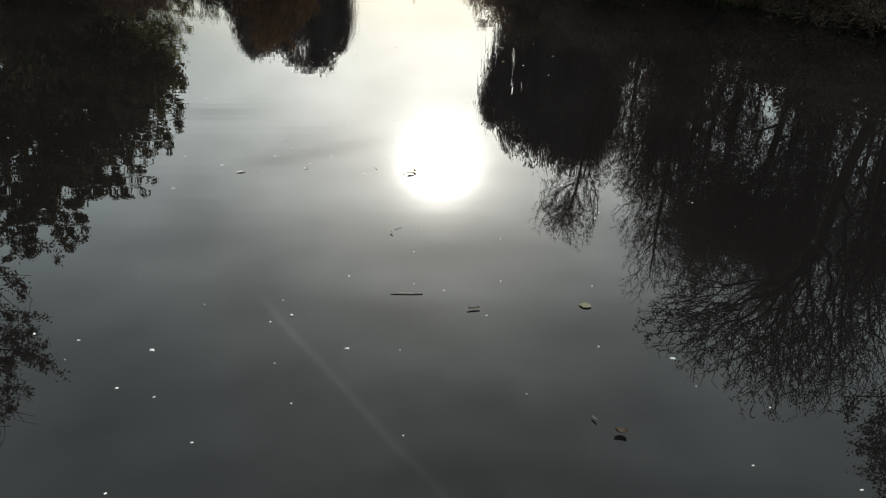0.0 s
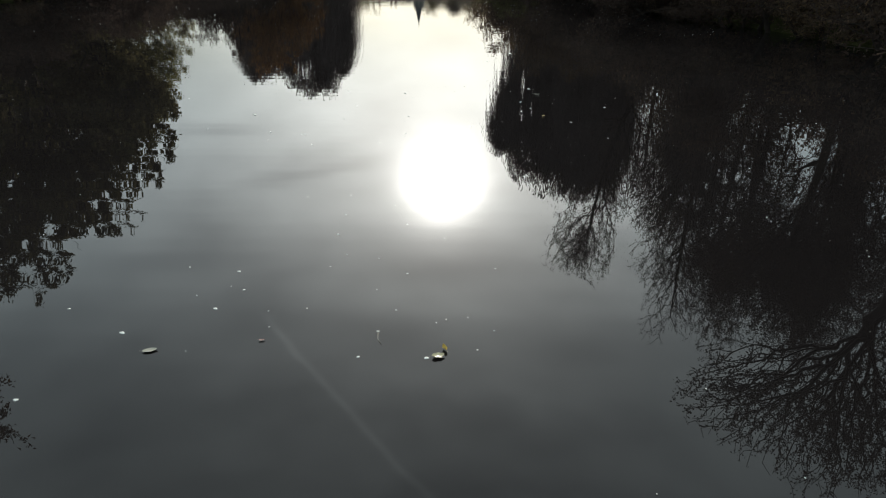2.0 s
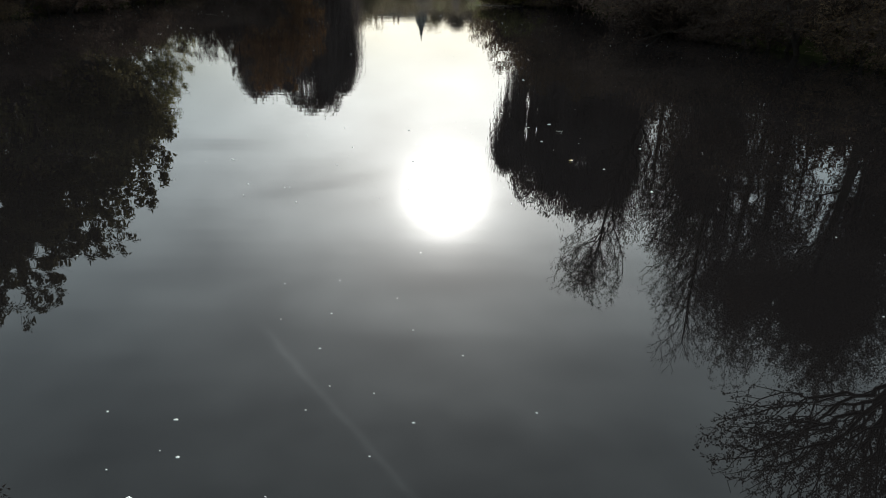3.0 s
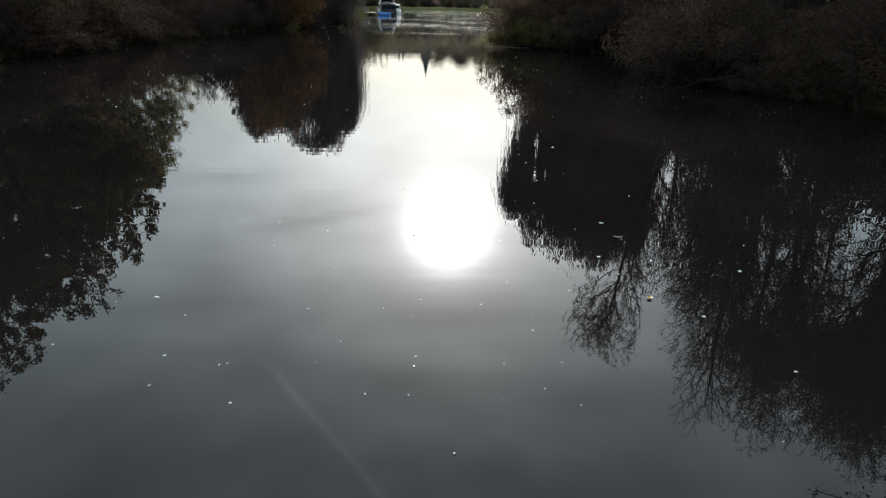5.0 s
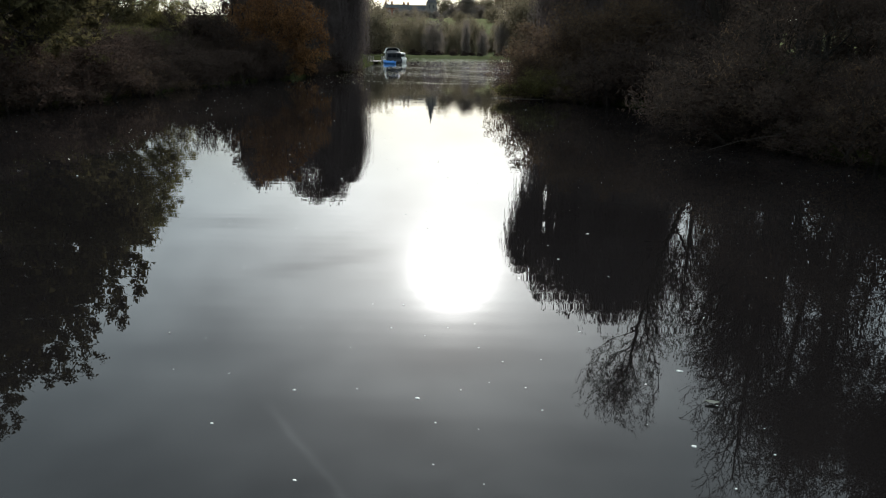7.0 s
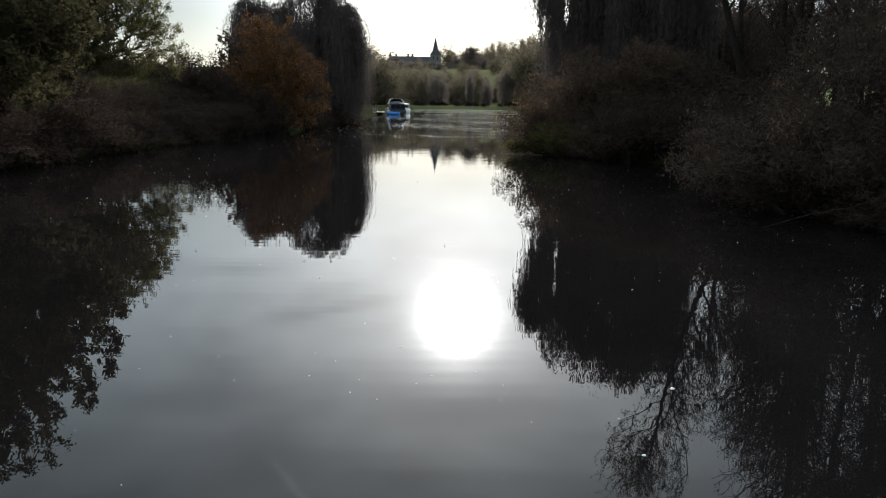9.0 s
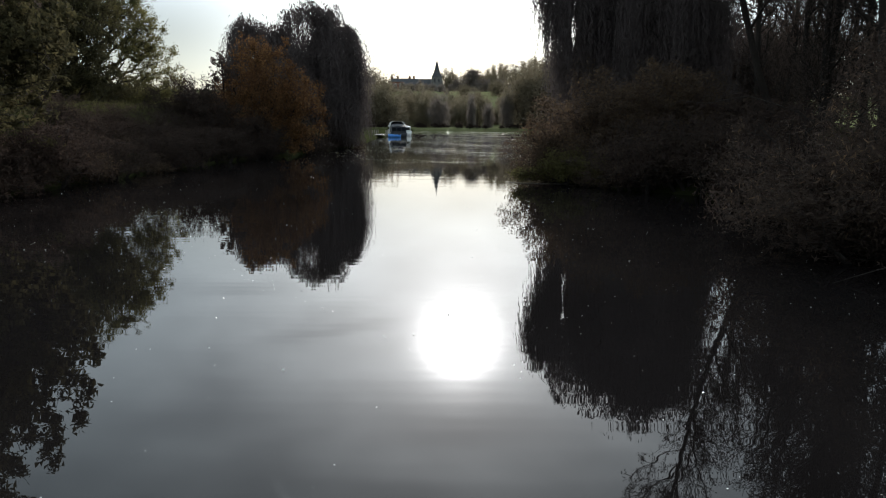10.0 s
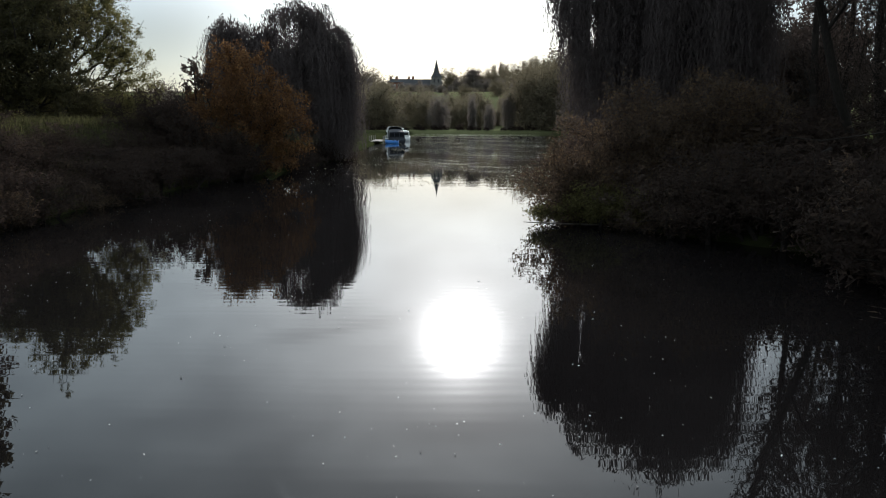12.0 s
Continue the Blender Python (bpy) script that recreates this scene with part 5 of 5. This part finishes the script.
STRETCH_D = [(-3.3, 15.52, 4.2), (-2.83, 16.02, 5.0), (-1.88, 15.91, 5.8), (-1.74, 15.56, 3.2), (-2.17, 17.27, 4.1), (-3.99, 14.19, 7.2), (-1.77, 14.19, 5.0), (-1.75, 15.05, 2.5), (-0.96, 15.75, 2.8), (-1.04, 16.1, 3.0),
             (-0.01, 15.29, 6.4), (0.41, 20.85, 9.0), (-0.22, 19.57, 6.2), (-1.91, 21.09, 4.8), (-2.05, 20.91, 2.8), (-1.46, 21.19, 4.9), (-2.92, 21.47, 2.6), (-2.61, 20.99, 2.9), (-1.21, 20.89, 2.4), (-1.2, 22.19, 3.4)]
STRETCH_E = [(-2.24, 10.71, 2.2), (-1.34, 9.62, 2.0), (-2.12, 9.28, 1.6), (-1.86, 9.21, 1.8), (-1.63, 8.94, 2.4), (-1.42, 8.2, 1.6), (-1.21, 8.27, 1.6), (-1.05, 8.1, 1.6), (-2.54, 8.35, 1.6),
             (-2.49, 8.14, 1.8), (-3.28, 9.03, 3.0), (-2.29, 8.39, 1.6), (-2.22, 9.05, 1.6), (-2.65, 10.65, 2.2), (-2.24, 9.7, 3.0), (-3.87, 8.37, 3.0), (-2.93, 7.85, 1.6), (-0.86, 13.87, 2.0),
             (-1.82, 13.86, 1.8), (-0.75, 13.13, 1.6), (-2.07, 14.02, 2.5), (-2.34, 13.42, 1.8), (-2.47, 13.1, 1.6), (-0.4, 17.23, 3.5), (-0.08, 16.18, 3.0), (-0.92, 12.78, 1.6), (-1.16, 13.11, 1.8),
             (-3.63, 13.84, 2.0)]
STRETCH_F = [(-2.35, 16.05, 2.0), (-1.44, 15.48, 2.0), (-1.32, 16.18, 1.6), (-1.18, 16.56, 3.8), (-0.85, 16.61, 2.5), (-1.55, 16.05, 3.0), (-1.44, 14.85, 2.2), (-2.5, 16.82, 2.3), (-1.64, 17.29, 2.7),
             (-1.38, 17.39, 2.2), (-1.37, 16.84, 3.0), (-1.85, 17.09, 2.5), (-2.41, 17.9, 2.4), (-2.09, 17.88, 4.5), (-3.88, 16.35, 2.0), (-3.41, 16.29, 2.0), (0.36, 15.85, 2.5), (0.49, 15.2, 3.0),
             (0.57, 15.53, 2.0), (0.08, 14.83, 3.0), (-0.26, 20.2, 3.6), (0.26, 18.89, 3.6)]
STRETCH_G = [(-1.95, 22.16, 3.0), (-2.27, 21.92, 4.5), (-1.55, 21.6, 3.0), (-3.12, 21.07, 3.1), (-2.66, 20.69, 2.4), (-1.26, 20.55, 1.8), (-4.18, 21.57, 2.3), (-3.82, 20.93, 2.0), (-2.76, 22.72, 3.0),
             (-4.87, 21.21, 2.0), (-2.1, 32.89, 3.2), (-2.44, 32.25, 2.8), (-1.7, 32.48, 4.8), (-1.78, 32.09, 3.5), (-2.53, 31.52, 4.5), (-1.27, 31.84, 5.2), (-1.13, 40.6, 8.4), (1.87, 33.32, 4.0),
             (0.8, 32.1, 3.6), (1.34, 34.28, 4.0), (1.16, 32.41, 3.2), (0.41, 32.62, 4.8), (2.64, 31.51, 3.1), (1.01, 37.3, 6.6), (1.46, 36.84, 5.5), (-2.07, 32.34, 3.6), (-5.86, 30.95, 3.0)]
for x, y, cm in STRETCH_A + STRETCH_B + STRETCH_C + STRETCH_D + STRETCH_E + STRETCH_F + STRETCH_G:
    ob = tagged(new("foam_fleck", frng.choice(FLECKS)), "pale fleck of foam floating on the river", "foam", "floating flecks")
    ob.matrix_basis = pose(x, y, 0.0, 0, 0, frng.uniform(-25, 25)) @ Matrix.Scale(cm / 128, 4)


def floating_leaf(x, y, length, wide, mat, label, turn, lobed=False, curl=0.012, tilt=0.0):
    bm = bmesh.new()
    sampled_leaf(bm, length, wide, curl, lobed)
    ob = part("floating_leaf", bm, mat, None, "", True)
    ob.matrix_basis = pose(x, y, 0.003, tilt, 0, turn)
    tagged(ob, label, "leaf", "floating leaves")


M_LEAFRED = plain("fallen_red_leaf", (0.09, 0.03, 0.026), (0.17, 0.06, 0.048), 30.0, 0.5, 0.3, 0.002)
M_LEAFDIM = plain("sunken_pale_leaf", (0.05, 0.05, 0.024), (0.11, 0.105, 0.05), 30.0, 0.8, 0.3, 0.002)
M_LEAFPALE = plain("sodden_pale_leaf", (0.15, 0.15, 0.12), (0.27, 0.265, 0.215), 30.0, 0.5, 0.3, 0.002)
floating_leaf(-0.94, 5.06, 0.085, 0.022, M_LEAFBRN, "narrow curled brown willow leaf on the water", 10)
floating_leaf(-0.19, 5.10, 0.078, 0.070, M_LEAFDIM, "sodden pale lobed leaf lying in the water", 160, True, 0.002)
floating_leaf(-0.28, 3.82, 0.060, 0.038, M_LEAFBRN, "dark curled leaf with an upturned pale edge", 170, False, 0.03)
floating_leaf(-0.39, 3.93, 0.040, 0.013, M_LEAFPALE, "small narrow pale leaf on the water", 120)
floating_leaf(-1.41, 7.79, 0.075, 0.055, M_WETLEAF, "broad pale autumn leaf on the water", 15, True)
floating_leaf(-1.37, 7.87, 0.060, 0.028, M_LEAFYEL, "small folded yellow leaf beside a broad one", 110, False, 0.02)
floating_leaf(-3.14, 7.85, 0.085, 0.045, M_LEAFPALE, "large pale floating leaf", 20, False, 0.003)
floating_leaf(-2.5, 7.97, 0.04, 0.018, M_LEAFRED, "dull red leaf just under the surface", 5, False, 0.002)
floating_leaf(0.2, 14.26, 0.06, 0.045, M_LEAFYEL, "yellow autumn leaf on the water", 60, True)
floating_leaf(0.33, 15.87, 0.10, 0.05, M_LEAFPALE, "large pale curled leaf on the water", -10, False, 0.02)
floating_leaf(-1.54, 6.3, 0.060, 0.017, M_WETLEAF, "knobbly pale catkin-like leaf floating on the river", -65, True, 0.01)


def stick(pts, r0, r1, label, mat=None):
    bm = bmesh.new()
    k = 8
    rings = []
    for i, p in enumerate(pts):
        r = r0 + (r1 - r0) * i / (len(pts) - 1)
        d = (Vector(pts[min(i + 1, len(pts) - 1)]) - Vector(pts[max(i - 1, 0)])).normalized()
        s = d.cross(Vector((0, 0, 1))).normalized()
        u = s.cross(d)
        rings.append([bm.verts.new(Vector(p) + r * (math.cos(w) * s + math.sin(w) * u)) for w in (2 * math.pi * j / k for j in range(k))])
    for a, b in zip(rings, rings[1:]):
        for j in range(k):
            bm.faces.new((a[j], a[(j + 1) % k], b[(j + 1) % k], b[j]))
    bm.faces.new(rings[0][::-1])
    bm.faces.new(rings[-1])
    ob = part("floating_stick", bm, mat or M_WOOD, None, "", True)
    tagged(ob, label, "stick")


stick([(-1.50, 5.27, 0.003), (-1.43, 5.272, 0.005), (-1.36, 5.268, 0.005), (-1.28, 5.272, 0.004)], 0.0038, 0.0048, "short wet stick floating on the river")
stick([(-1.515, 6.37, 0.002), (-1.49, 6.40, 0.003), (-1.46, 6.42, 0.002)], 0.002, 0.0012, "thin twig floating beside a leaf")
stick([(-1.79, 8.09, 0.002), (-1.785, 7.99, 0.004), (-1.76, 7.93, 0.003)], 0.0015, 0.0015, "fine stem linking two pale flecks")
# glint on the water at the bush's foot, put in as a pale stick
stick([(1.1, 50.9, 0.0), (1.6, 50.7, 0.012), (2.7, 50.35, 0.012), (3.9, 50.1, 0.02)], 0.012, 0.025, "long bright line of glinting water at the bush's foot, shaped as a pale stick", M_PLANK)
stick([(4.9, 48.3, -0.03), (6.4, 48.1, 0.85), (8.0, 48.0, 1.6), (9.6, 47.8, 2.2), (11.2, 47.7, 3.0)], 0.025, 0.07, "leaning dead branch rising out of the water", M_BARK)
stick([(4.9, 39.6, 3.35), (5.5, 39.3, 3.58), (6.2, 39.1, 3.50), (7.2, 38.4, 3.70), (7.9, 38.3, 3.48), (8.6, 38.0, 3.2), (9.3, 38.2, 2.7), (9.9, 38.3, 1.9), (10.6, 38.6, 0.4)], 0.005, 0.028, "bare arching branch reaching out of the bushes", M_BARK)
stick([(5.2, 29.7, -0.03), (6.3, 29.75, 0.30), (7.3, 29.9, 0.44), (8.3, 30.0, 0.75), (9.2, 30.1, 0.82), (10.3, 30.4, 1.12), (11.4, 30.6, 1.25)], 0.006, 0.028, "leaning dead branch rising out of the water", M_BARK)


def specks(seed, n, ys, size, label, tilt, mat):
    """Countless tiny leaves and flecks lying on the surface."""
    rng = np.random.default_rng(seed)
    y = rng.uniform(*ys, n)
    lo, hi = np.interp(y, L_Y, L_X) + 1.0, np.minimum(np.interp(y, R_Y, R_X) - 0.8, 24.0)
    x = lo + (hi - lo) * rng.random(n)
    x, y = x + 0.6 * wob(x, y, 0.8, 5.0), y + 0.9 * wob(x, y, 0.7, 6.0)
    if ys[0] > 50:                           # gathered in drifts and long lines
        drift = wob(x, y, 0.16, 3.0) + 0.7 * wob(x * 0.5, y * 2.0, 0.45, 7.0)
        mid_stream = np.exp(-((x - 1.0 - 0.035 * (y - 90)) / (6.0 + 0.06 * (y - 60))) ** 2)
        ok = rng.random(n) < np.clip(0.30 + 0.55 * drift, 0.05, 1.0) * (0.06 + 0.94 * mid_stream)
        x, y = x[ok], y[ok]
        n = len(x)
    a = rng.uniform(0, 6.3, n)
    s = size[0] + (size[1] - size[0]) * rng.random(n) ** 2.5
    ca, sa = np.cos(a), np.sin(a)
    c = np.stack([x, y, np.full(n, 0.004)], 1)
    al = np.stack([ca * s, sa * s, rng.normal(size=n) * tilt * s], 1) * 0.5
    ac = np.stack([-sa * s * 0.6, ca * s * 0.6, rng.normal(size=n) * tilt * s], 1) * 0.5
    lift = np.stack([0 * s, 0 * s, np.abs(al[:, 2]) + np.abs(ac[:, 2])], 1)
    v = np.stack([c - al + lift, c + ac + lift, c + al + lift, c - ac + lift], 1).reshape(-1, 3)
    f = np.arange(n)[:, None] * 4 + np.array([[0, 1, 2, 3]])
    tagged(new("floating_specks", np_mesh("floating_specks", v, f, mat)), label, "debris", kind="stuff")


specks(91, 550, (2, 30), (0.008, 0.026), "tiny pale specks scattered over the still water", 0.1, M_FOAM)
specks(92, 2600, (24, 100), (0.012, 0.045), "small pale leaves and specks drifting on the river", 0.25, M_FOAM)
specks(93, 250000, (66, 245), (0.030, 0.08), "countless glinting fallen leaves drifting on the far reach", 0.34, M_WETLEAF)
